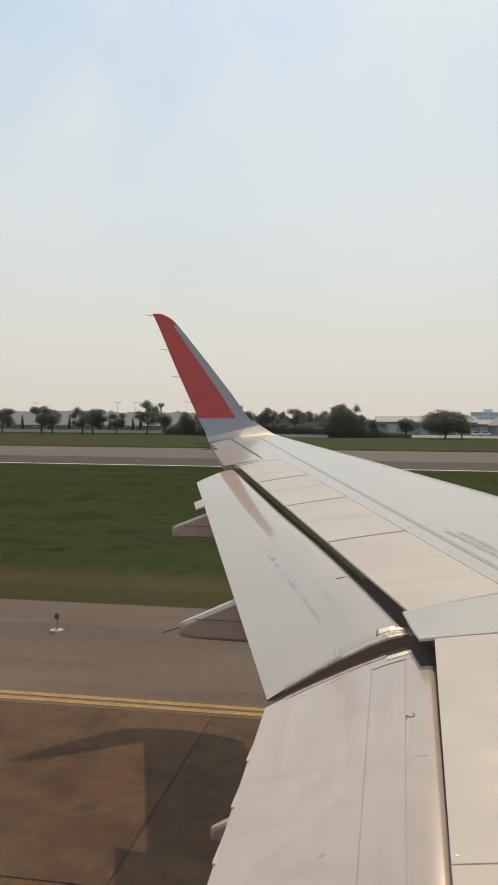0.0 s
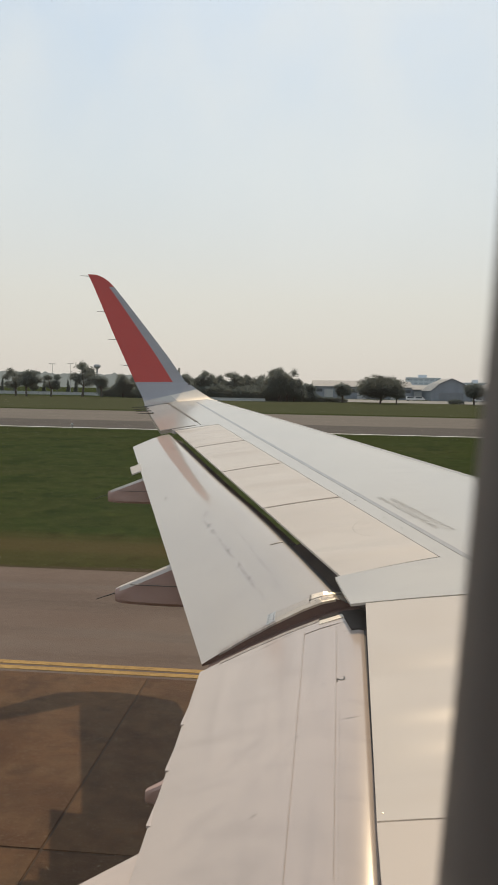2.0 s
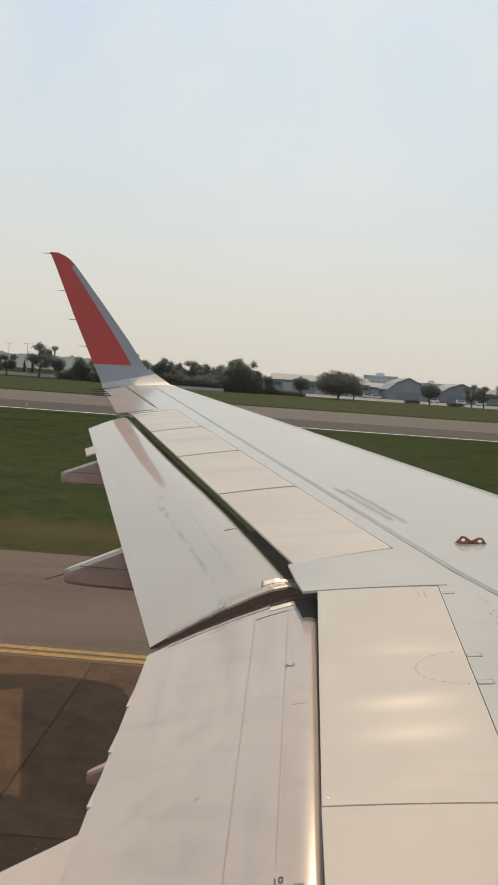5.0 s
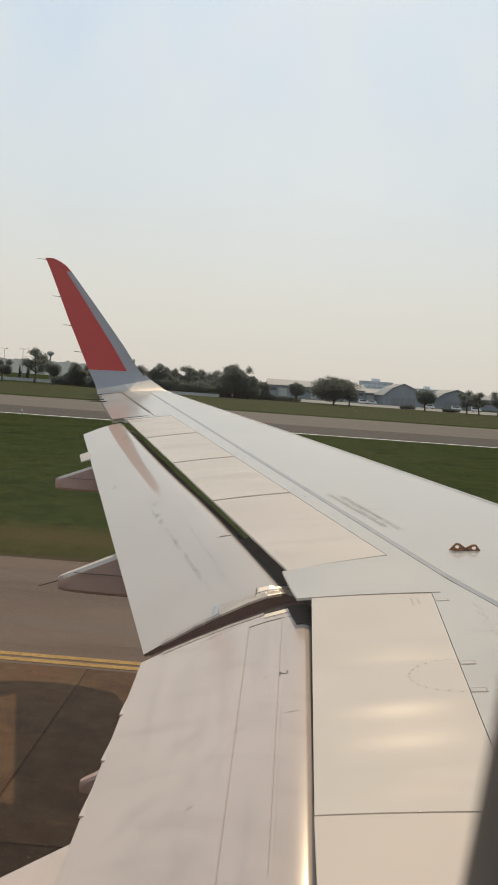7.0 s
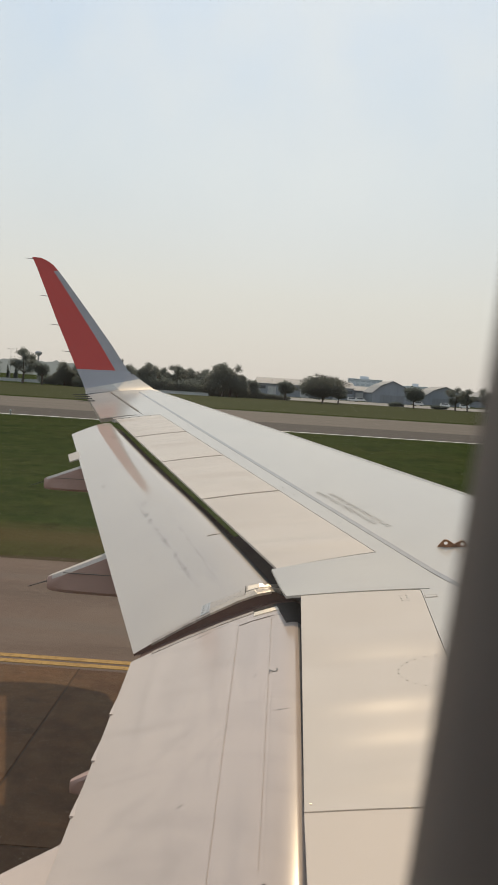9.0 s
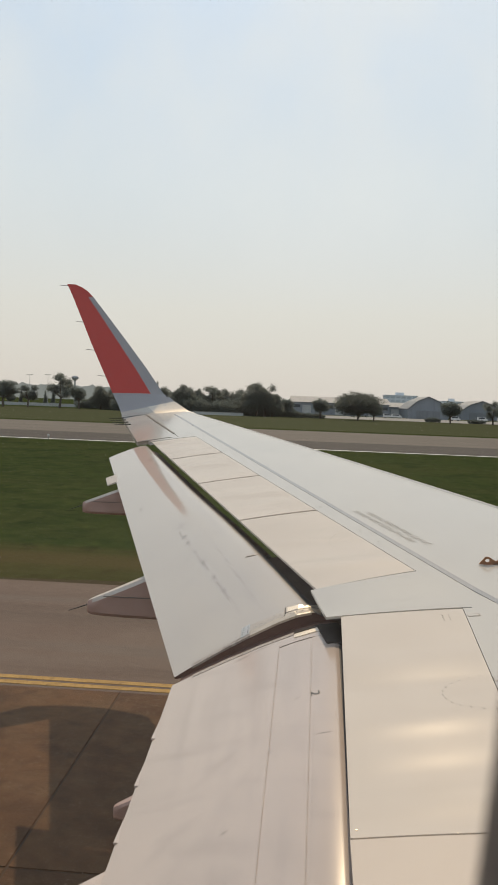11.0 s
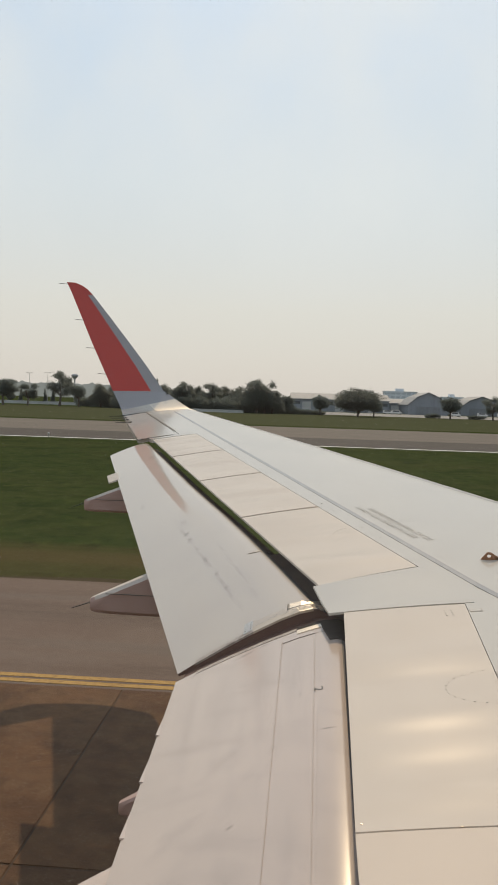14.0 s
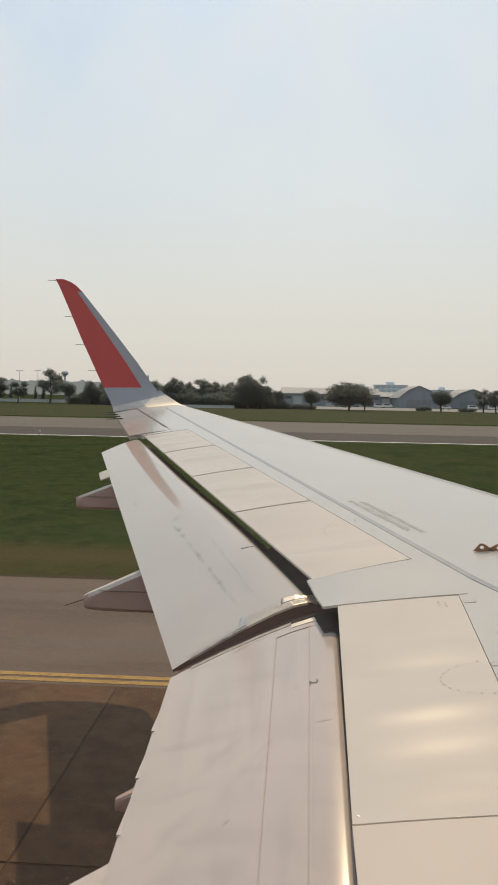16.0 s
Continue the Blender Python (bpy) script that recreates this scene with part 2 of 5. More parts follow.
LEAF_OLIVE = mat("leaf_olive", (0.10, 0.110, 0.085), 0.85, 0.0, [(0.3, 0.35, 0.7, (0.115, 0.12, 0.092), 0.9)], None, 0.0, 0.1)
HANGAR_WALL = mat("hangar_wall", (0.21, 0.235, 0.265), 0.7, 0.0, [((0.6, 0.6, 0.03), 0.4, 0.7, (0.175, 0.195, 0.225), 0.8)])
HANGAR_ROOF = mat("hangar_roof", (0.22, 0.235, 0.25), 0.7, 0.0, [(0.15, 0.4, 0.7, (0.19, 0.205, 0.22), 0.8)])
PALE_WALL = mat("pale_wall", (0.40, 0.41, 0.41), 0.75, 0.0, [(0.2, 0.4, 0.7, (0.34, 0.35, 0.35), 0.8)])
HANGAR_DOOR = mat("hangar_door", (0.15, 0.165, 0.185), 0.6, 0.0, [((2.0, 2.0, 0.1), 0.4, 0.6, (0.19, 0.205, 0.225), 0.8)])
DARK_GLASS = mat("dark_window", (0.06, 0.07, 0.08), 0.2)
POLE_GREY = mat("galvanised_pole", (0.35, 0.35, 0.35), 0.5, 0.6, [(5.0, 0.4, 0.7, (0.28, 0.28, 0.28), 0.5)])


def leafy(material, tint):
    """Let light through the leaves of a material."""
    nt = material.node_tree
    b = nt.nodes["Principled BSDF"]
    tr = nt.nodes.new("ShaderNodeBsdfTranslucent")
    tr.inputs["Color"].default_value = (*tint, 1)
    mx = nt.nodes.new("ShaderNodeMixShader")
    mx.inputs["Fac"].default_value = 0.7
    nt.links.new(b.outputs[0], mx.inputs[1])
    nt.links.new(tr.outputs[0], mx.inputs[2])
    nt.links.new(mx.outputs[0], nt.nodes["Material Output"].inputs["Surface"])


leafy(LEAF_BROWN, (0.145, 0.163, 0.15))
leafy(LEAF_DARK, (0.175, 0.207, 0.20))
leafy(LEAF_OLIVE, (0.195, 0.22, 0.205))


def streak(material, slope, middle, wide, y0, y1, tint, amount):
    """A blotchy grime streak along the line x + slope * y = middle, between y0 and y1."""
    nt = material.node_tree
    b = nt.nodes["Principled BSDF"]
    tc = nt.nodes.new("ShaderNodeTexCoord")
    sp = nt.nodes.new("ShaderNodeSeparateXYZ")
    nt.links.new(tc.outputs["Object"], sp.inputs[0])

    def calc(kind, one, two):
        m = nt.nodes.new("ShaderNodeMath")
        m.operation = kind
        for k, v in enumerate((one, two)):
            if isinstance(v, (int, float)):
                m.inputs[k].default_value = v
            else:
                nt.links.new(v, m.inputs[k])
        return m.outputs[0]

    def ramp(value, lo, hi, out_lo, out_hi):
        r = nt.nodes.new("ShaderNodeMapRange")
        r.interpolation_type = "SMOOTHSTEP"
        for key, v in (("From Min", lo), ("From Max", hi), ("To Min", out_lo), ("To Max", out_hi)):
            r.inputs[key].default_value = v
        nt.links.new(value, r.inputs["Value"])
        return r.outputs[0]

    n = nt.nodes.new("ShaderNodeTexNoise")
    n.inputs["Scale"].default_value = 1.0
    n.inputs["Detail"].default_value = 5.0
    mp = nt.nodes.new("ShaderNodeMapping")
    mp.vector_type = "TEXTURE"
    mp.inputs["Scale"].default_value = (0.05, 0.16, 0.05)
    mp.inputs["Rotation"].default_value = (0, 0, math.atan(slope))
    nt.links.new(tc.outputs["Object"], mp.inputs["Vector"])
    nt.links.new(mp.outputs[0], n.inputs["Vector"])
    wander = calc("MULTIPLY", calc("SUBTRACT", n.outputs["Fac"], 0.5), wide)
    off = calc("ABSOLUTE", calc("ADD", calc("SUBTRACT", calc("ADD", sp.outputs["X"], calc("MULTIPLY", sp.outputs["Y"], slope)), middle), wander), 0.0)
    fac = calc("MULTIPLY", ramp(off, 0.0, wide, amount, 0.0), ramp(n.outputs["Fac"], 0.35, 0.62, 0.0, 1.0))
    fac = calc("MULTIPLY", fac, calc("MULTIPLY", ramp(sp.outputs["Y"], y0, y0 + 0.3, 0.0, 1.0), ramp(sp.outputs["Y"], y1 - 0.3, y1, 1.0, 0.0)))
    x = nt.nodes.new("ShaderNodeMix")
    x.data_type = "RGBA"
    nt.links.new(fac, x.inputs["Factor"])
    nt.links.new(b.inputs["Base Color"].links[0].from_socket, x.inputs["A"])
    x.inputs["B"].default_value = (*tint, 1)
    nt.links.new(x.outputs["Result"], b.inputs["Base Color"])


streak(OUTER_PAINT, 0.354, 2.0, 0.022, 6.6, 9.2, (0.24, 0.215, 0.195), 0.34)
streak(OUTER_PAINT, 0.33, 1.95, 0.014, 6.5, 8.6, (0.28, 0.25, 0.23), 0.3)
streak(FLAP_PAINT, -0.5, -2.55, 0.10, 4.2, 5.2, (0.34, 0.29, 0.26), 0.2)
streak(FLAP_PAINT, 0.0, -0.02, 0.05, 3.5, 4.6, (0.33, 0.285, 0.255), 0.25)


def blot(material, x, y, wide, high, turn, tint, amount):
    """A ragged stain round the point (x, y) of a surface: half width, half height, turn in degrees."""
    nt = material.node_tree
    b = nt.nodes["Principled BSDF"]
    tc = nt.nodes.new("ShaderNodeTexCoord")
    mp = nt.nodes.new("ShaderNodeMapping")
    mp.vector_type = "TEXTURE"
    mp.inputs["Location"].default_value = (x, y, 0)
    mp.inputs["Rotation"].default_value = (0, 0, radians(turn))
    mp.inputs["Scale"].default_value = (wide, high, 1000.0)
    nt.links.new(tc.outputs["Object"], mp.inputs["Vector"])
    n = nt.nodes.new("ShaderNodeTexNoise")
    n.inputs["Scale"].default_value = 1.7
    n.inputs["Detail"].default_value = 4.0
    nt.links.new(mp.outputs[0], n.inputs["Vector"])
    size = nt.nodes.new("ShaderNodeVectorMath")
    size.operation = "LENGTH"
    nt.links.new(mp.outputs[0], size.inputs[0])
    rag = nt.nodes.new("ShaderNodeMath")
    rag.operation = "MULTIPLY_ADD"
    rag.inputs[1].default_value = 2.2
    nt.links.new(n.outputs["Fac"], rag.inputs[0])
    nt.links.new(size.outputs["Value"], rag.inputs[2])
    fade = nt.nodes.new("ShaderNodeMapRange")
    fade.interpolation_type = "SMOOTHSTEP"
    for key, v in (("From Min", 1.1), ("From Max", 2.1), ("To Min", amount), ("To Max", 0.0)):
        fade.inputs[key].default_value = v
    nt.links.new(rag.outputs[0], fade.inputs["Value"])
    mix = nt.nodes.new("ShaderNodeMix")
    mix.data_type = "RGBA"
    nt.links.new(fade.outputs[0], mix.inputs["Factor"])
    nt.links.new(b.inputs["Base Color"].links[0].from_socket, mix.inputs["A"])
    mix.inputs["B"].default_value = (*tint, 1)
    nt.links.new(mix.outputs["Result"], b.inputs["Base Color"])


GRIME = (0.20, 0.18, 0.165)
for x, y, wide, high, amount in ((-0.974, 8.43, 0.035, 0.07, 0.75), (-0.92, 8.26, 0.03, 0.09, 0.6), (-0.72, 7.70, 0.025, 0.07, 0.5), (-0.60, 7.36, 0.02, 0.05, 0.45), (-0.504, 7.08, 0.025, 0.04, 0.4), (-1.63, 9.85, 0.03, 0.12, 0.45), (-1.05, 8.75, 0.05, 0.16, 0.3), (-1.95, 11.9, 0.06, 0.2, 0.35), (-0.82, 7.98, 0.02, 0.05, 0.45)):
    blot(OUTER_PAINT, x, y, wide, high, 19.5, GRIME, 0.8 * amount)
for x, y, wide, high, turn, amount in ((-0.30, 6.125, 0.07, 0.022, 10, 0.55), (-0.19, 6.15, 0.08, 0.015, 6, 0.5), (-0.644, 4.367, 0.006, 0.008, 0, 0.9), (0.0, 5.36, 0.012, 0.02, 0, 0.45), (0.113, 4.981, 0.05, 0.008, 3, 1.0), (0.13, 5.93, 0.05, 0.006, 3, 0.7), (-0.10, 4.95, 0.012, 0.02, 0, 0.4), (-0.23, 4.50, 0.022, 0.012, 20, 0.7), (-0.3, 5.0, 0.15, 0.11, 35, 0.16), (-0.42, 4.6, 0.16, 0.12, 35, 0.15), (-0.2, 4.2, 0.1, 0.2, 20, 0.13)):
    blot(FLAP_PAINT, x, y, wide, high, turn, GRIME, amount)
# browner band in the grass along the pavement's edge
blot(GRASS_GROUND, 0.0, 22.6, 160.0, 3.2, 0.0, (0.088, 0.064, 0.030), 0.7)


# ---- mesh helpers ----
def part(name, bm, material, parent=None, label="", smooth=False):
    me = bpy.data.meshes.new(name)
    bmesh.ops.recalc_face_normals(bm, faces=bm.faces)
    bm.to_mesh(me)
    bm.free()
    for m in material if isinstance(material, (list, tuple)) else [material]:
        me.materials.append(m)
    if smooth:
        for p in me.polygons:
            p.use_smooth = True
        if smooth != "all":
            me.set_sharp_from_angle(angle=radians(smooth if smooth is not True else 35))
    ob = new(name, me)
    if parent:
        ob.parent = parent
    if label:
        tagged(ob, label)
    return ob


def thing(name, label, category, group="", kind="", at=(0, 0, 0)):
    ob = new(name)
    ob.location = at
    return tagged(ob, label, category, group, kind)


def add_box(bm, x0, x1, y0, y1, z0, z1, bevel=0.0):
    v = [bm.verts.new((x, y, z)) for z in (z0, z1) for y in (y0, y1) for x in (x0, x1)]
    fs = [bm.faces.new([v[i] for i in f]) for f in ((0, 2, 3, 1), (4, 5, 7, 6), (0, 1, 5, 4), (2, 6, 7, 3), (0, 4, 6, 2), (1, 3, 7, 5))]
    if bevel:
        es = list({e for f in fs for e in f.edges})
        bmesh.ops.bevel(bm, geom=es, offset=bevel, segments=2, affect="EDGES")


def box(x0, x1, y0, y1, z0, z1, bevel=0.0):
    bm = bmesh.new()
    add_box(bm, x0, x1, y0, y1, z0, z1, bevel)
    return bm


def add_loft(bm, rings, closed=True, caps=True):
    """Skin rings of equally many points, one after another."""
    vs = [[bm.verts.new(p) for p in r] for r in rings]
    n = len(vs[0])
    for a, b in zip(vs, vs[1:]):
        for i in range(n if closed else n - 1):
            j = (i + 1) % n
            bm.faces.new((a[i], a[j], b[j], b[i]))
    if caps and closed:
        bm.faces.new(vs[0])
        bm.faces.new(list(reversed(vs[-1])))
    return vs


def loft(rings, closed=True, caps=True):
    bm = bmesh.new()
    add_loft(bm, rings, closed, caps)
    return bm


def add_tube(bm, a, b, ra, rb, sides=6):
    a, b = Vector(a), Vector(b)
    q = (b - a).to_track_quat("Z", "Y")
    rings = [[p + q @ Vector((r * math.cos(k * math.tau / sides), r * math.sin(k * math.tau / sides), 0)) for k in range(sides)] for p, r in ((a, ra), (b, rb))]
    add_loft(bm, rings)


# ---- the aeroplane ----
airplane = thing("airplane", "white and grey jet airliner with a red-tipped wing on a taxiway", "airplane")


def hinge_x(y):
    """The line along the front edges of the spoilers."""
    return min(0.661 - 0.342 * (y - 6.613), 0.8155 - 0.047 * (5.93 - y))


def ref_x(y):
    """The line from which the upper skin's height is told."""
    return min(0.661 - 0.342 * (y - 6.613), 0.815)


def hinge_z(y):
    return 3.423 + 0.071 * (y - 6.613)


def nose_x(y):
    """The line along the crest of the leading edge."""
    return 1.665 - 0.444 * (y - 8.0)


def rise(s):
    """Height of the upper skin over the hinge line, s metres ahead of it."""
    return 0.13 * s - 0.045 * s * s if s < 1.44 else 0.0936 - 0.02 * (s - 1.44)


def top(x, y, lift=0.0):
    return Vector((x, y, hinge_z(y) + rise(x - ref_x(y)) + lift))


def span(a, b, n):
    return [a + (b - a) * k / (n - 1) for k in range(n)]


def wing_ring(y):
    hx, nx = hinge_x(y), nose_x(y)
    depth = 0.13 * (nx - hx + 1.2)
    ring = [top(x, y) for x in span(hx, nx - 0.12, 9)]
    c = top(nx - 0.12, y)
    for fx, fz in ((0.12, -0.012), (0.20, -0.05), (0.245, -0.11), (0.25, -0.17), (0.20, -0.24), (0.08, -0.30)):
        ring.append(c + Vector((fx, 0, fz)))
    for k in range(5):
        x = nx - 0.25 - (nx - hx - 0.3) * k / 4
        ring.append(Vector((x, y, hinge_z(y) - depth - 0.10 + 0.10 * abs(k - 2) / 2)))
    ring.append(Vector((hx, y, hinge_z(y) - depth * 0.8)))
    return ring


bm = loft([wing_ring(y) for y in span(1.9, 5.9, 6) + [6.16] + span(6.6, 16.48, 22)])
# the rear spar face is coloured dark for the slot's shade
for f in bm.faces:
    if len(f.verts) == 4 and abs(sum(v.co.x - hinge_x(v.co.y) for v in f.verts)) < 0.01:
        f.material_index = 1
wing = part("wing", bm, [WING_GREY, COVE_SHADE], airplane, "grey painted wing skin", smooth=40)


def skin_panel(corners, lift, thick, nx=7, ny=5):
    """A thin curved panel on the wing's upper skin: corners (x, y) at inner rear, inner front, outer front, outer rear."""
    bm = bmesh.new()
    rows = []
    (ax, ay), (bx, by), (cx, cy), (dx, dy) = corners
    for j in range(ny):
        v = j / (ny - 1)
        row = []
        for i in range(nx):
            u = i / (nx - 1)
            x = (ax + (bx - ax) * u) * (1 - v) + (dx + (cx - dx) * u) * v
            y = (ay + (by - ay) * u) * (1 - v) + (dy + (cy - dy) * u) * v
            row.append(top(x, y, lift))
        rows.append(row)
    up = [[bm.verts.new(p) for p in r] for r in rows]
    dn = [[bm.verts.new(p - Vector((0, 0, thick))) for p in r] for r in rows]
    for j in range(ny - 1):
        for i in range(nx - 1):
            bm.faces.new((up[j][i], up[j][i + 1], up[j + 1][i + 1], up[j + 1][i]))
            bm.faces.new((dn[j][i], dn[j + 1][i], dn[j + 1][i + 1], dn[j][i + 1]))
    rim_u = up[0] + [r[-1] for r in up[1:]] + up[-1][-2::-1] + [r[0] for r in up[-2:0:-1]]
    rim_d = dn[0] + [r[-1] for r in dn[1:]] + dn[-1][-2::-1] + [r[0] for r in dn[-2:0:-1]]
    n = len(rim_u)
    for k in range(n):
        bm.faces.new((rim_u[k], rim_u[(k + 1) % n], rim_d[(k + 1) % n], rim_d[k]))
    return bm


def rear_x(y):
    """The line along the rear edges of the outer spoilers."""
    return 0.094 - 0.3415 * (y - 6.44)


SPOILER_Y = (6.60, 8.255, 9.86, 11.46, 13.04)
for y0, y1 in zip(SPOILER_Y, SPOILER_Y[1:]):
    a, b = y0 + (0.001 if y0 == 6.60 else 0.008), y1 - 0.008
    back = a - (0.140 if y0 == 6.60 else 0.06)
    part("spoiler", skin_panel([(rear_x(back), back), (hinge_x(a) - 0.004, a), (hinge_x(b) - 0.004, b), (rear_x(b - 0.06), b - 0.06)], 0.0, 0.014), PANEL_CREAM, airplane, "cream painted spoiler panel", smooth=40)
part("spoiler", skin_panel([(0.166, 4.085), (hinge_x(4.04) - 0.003, 4.04), (hinge_x(5.925) - 0.003, 5.925), (0.211, 5.985)], 0.0, 0.014, 9, 7), PANEL_CREAM, airplane, "cream painted spoiler panel", smooth=40)
JOINT = mat("brown_joint_sealant", (0.11, 0.095, 0.083), 0.6, 0.0, [(9.0, 0.4, 0.7, (0.16, 0.14, 0.122), 0.8)])
for y in SPOILER_Y[1:4]:
    part("joint_seal", skin_panel([(rear_x(y - 0.07), y - 0.07), (hinge_x(y - 0.01), y - 0.01), (hinge_x(y + 0.012), y + 0.012), (rear_x(y - 0.048), y - 0.048)], 0.0025, 0.006, 9, 2), JOINT, airplane, "thin brown sealed joint between spoilers")
part("trailing_panel", skin_panel([(0.15, 1.95), (hinge_x(1.95) - 0.003, 1.95), (hinge_x(4.032) - 0.003, 4.032), (0.165, 4.077)], 0.0, 0.014, 9, 5), PANEL_MATTE, airplane, "cream painted inner wing panel", smooth=40)
part("trailing_panel", skin_panel([(0.135, 6.0), (0.86, 5.935), (0.72, 6.592), (0.056, 6.448)], 0.003, 0.014), WING_GREY, airplane, "grey fixed trailing panel", smooth=40)
part("trailing_panel", skin_panel([(hinge_x(13.06) - 0.62, 13.02), (hinge_x(13.06), 13.06), (hinge_x(13.2), 13.2), (hinge_x(13.2) - 0.64, 13.17)], 0.0, 0.05, 7, 3), WING_GREY, airplane, smooth=40)
part("trailing_panel", skin_panel([(hinge_x(13.2) - 0.215, 13.2), (hinge_x(13.2), 13.2), (hinge_x(16.48), 16.48), (hinge_x(16.48) - 0.215, 16.48)], 0.0, 0.05, 5, 9), WING_GREY, airplane, smooth=40)
part("aileron", skin_panel([(hinge_x(13.2) - 0.80, 13.2), (hinge_x(13.2) - 0.225, 13.21), (hinge_x(16.44) - 0.235, 16.44), (-3.36, 16.44)], -0.002, 0.05, 7, 9), WING_GREY, airplane, "grey aileron with trailing wicks", smooth=40)


def skin_line(name, ends, wide, material, label, lift=0.002, n=60):
    """A painted band along the upper skin, between two (x, y) ends."""
    (ax, ay), (bx, by) = ends
    return part(name, skin_panel([(ax - wide / 2, ay), (ax + wide / 2, ay), (bx + wide / 2, by), (bx - wide / 2, by)], lift, 0.002, 2, n), material, airplane, label)


skin_line("walkway_line", [(1.30, 5.1), (-2.35, 16.1)], 0.038, LINE_GREY, "grey painted walkway line")
skin_line("slat_seam", [(nose_x(5.0) - 0.10, 5.0), (nose_x(16.0) - 0.07, 16.0)], 0.012, LINE_GREY, "thin seam behind the slats")
skin_line("aileron_gap", [(hinge_x(13.55) - 0.218, 13.55), (hinge_x(16.45) - 0.228, 16.45)], 0.028, SEAL, "dark gap ahead of the aileron", 0.004)
part("aileron_gap", skin_panel([(-3.36, 16.425), (-2.93, 16.435), (-2.93, 16.465), (-3.36, 16.465)], 0.004, 0.003, 5, 2), SEAL, airplane, "dark gap beside the aileron")

part("aileron_gap", skin_panel([(hinge_x(13.2) - 0.80, 13.15), (hinge_x(13.2) - 0.30, 13.19), (hinge_x(13.2) - 0.30, 13.215), (hinge_x(13.2) - 0.80, 13.235)], 0.004, 0.003, 7, 2), SEAL, airplane, "dark gap beside the aileron")

# flaps: sections from inner to outer end, each a list of (x, z) round the aerofoil
def flap(name, sections, material, label, shade_nose=False):
    bm = loft([[(x, y, z) for x, z in ring] for y, ring in sections])
    for f in bm.faces:
        if len(f.verts) > 4:
            f.material_index = 1
    # nose faces get a dark grey that paints in their shade
    if shade_nose:
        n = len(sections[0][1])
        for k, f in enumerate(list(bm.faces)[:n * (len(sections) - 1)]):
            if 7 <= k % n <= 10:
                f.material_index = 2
    return part(name, bm, [material, SEAL_BROWN, NOSE_SHADE], airplane, label, smooth=40)


def flap_ring(te_x, te_z, le_x, le_z, size):
    """Aerofoil ring from trailing edge over the top to the nose and back below."""
    d = Vector((le_x - te_x, le_z - te_z))
    n = Vector((-d.y, d.x)).normalized()
    pts = []
    for u, h in ((0, 0.0), (0.13, 0.028), (0.325, 0.065), (0.543, 0.10), (0.735, 0.122), (0.86, 0.127), (0.95, 0.117), (0.975, 0.107), (1.02, 0.066), (1.045, -0.01), (0.95, -0.045), (0.6, -0.05), (0.3, -0.025), (0.0, -0.012)):
        p = Vector((te_x, te_z)) + d * u + n * h * size
        pts.append((p.x, p.y))
    return pts


def mix_ends(y):
    """Trailing edge and nose of the outer flap at y: (te_x, te_z, le_x, le_z, size)."""
    u = (y - 6.36) / (13.05 - 6.36)
    return (-0.703 - 2.053 * u, 2.782 + 0.745 * u, 0.145 - 2.345 * u, 3.11 + 0.545 * u + 0.03 * math.sin(math.pi * min(1.0, max(0.0, 2 * u))), 0.98 - 0.36 * u)


def inner_ends(y):
    nose = 0.231 + 0.014 * (y - 4.1)
    return (-0.69 + 0.02 * (6.2 - y), 2.788 - 0.071 * (6.2 - y), nose, 3.085 - 0.071 * (6.2 - y) - 0.3126 * (0.26 - nose), 0.98)


def shrunk(ends, d):
    """The same section, d metres smaller all round."""
    tx, tz, lx, lz, size = ends
    return (tx + 2 * d, tz - 0.4 * d, lx - d, lz - 0.8 * d, size * 0.94)


flap("outer_flap", [(y, flap_ring(*mix_ends(y))) for y in span(6.36, 13.05, 10)], OUTER_PAINT, "extended white outer flap with grimy streaks", True)
flap("inner_flap", [(y, flap_ring(*inner_ends(y))) for y in span(6.21, 2.0, 8)], FLAP_PAINT, "extended white inner flap with scuffs", True)
# added dark sheets that give the flap slots their shade
part("gap_shade", loft([[(hinge_x(y), y, hinge_z(y) - 0.16), (mix_ends(y)[2] + 0.05, y, mix_ends(y)[3] - 0.03), (mix_ends(y)[2] + 0.05, y, mix_ends(y)[3] - 0.05), (hinge_x(y), y, hinge_z(y) - 0.18)] for y in span(6.45, 7.75, 4)]), COVE_SHADE, airplane, "dark sheet for the shade in the cove behind the rear spar")
part("gap_shade", loft([[(0.80, y, hinge_z(y) - 0.20), (0.10, y, hinge_z(y) - 0.31), (0.10, y, hinge_z(y) - 0.33), (0.80, y, hinge_z(y) - 0.22)] for y in (2.0, 6.44)]), COVE_SHADE, airplane, "dark sheet for the shade in the cove behind the rear spar")
# dark strip added ahead of the outer flap to shade the gap
part("gap_shade", loft([[(mix_ends(y)[2] - 0.01, y, mix_ends(y)[3] + 0.02), (mix_ends(y)[2] + 0.125, y, mix_ends(y)[3] - 0.015), (mix_ends(y)[2] + 0.125, y, mix_ends(y)[3] - 0.04), (mix_ends(y)[2] - 0.01, y, mix_ends(y)[3] - 0.04)] for y in span(7.76, 13.0, 7)]), NOSE_SHADE, airplane, "dark strip painting the shade under the flap's nose")
flap("flap_seal", [(y, flap_ring(*shrunk(inner_ends(6.25), 0.016))) for y in (6.2, 6.37)], SEAL_BROWN, "dark red-brown rubber seal between the flaps")


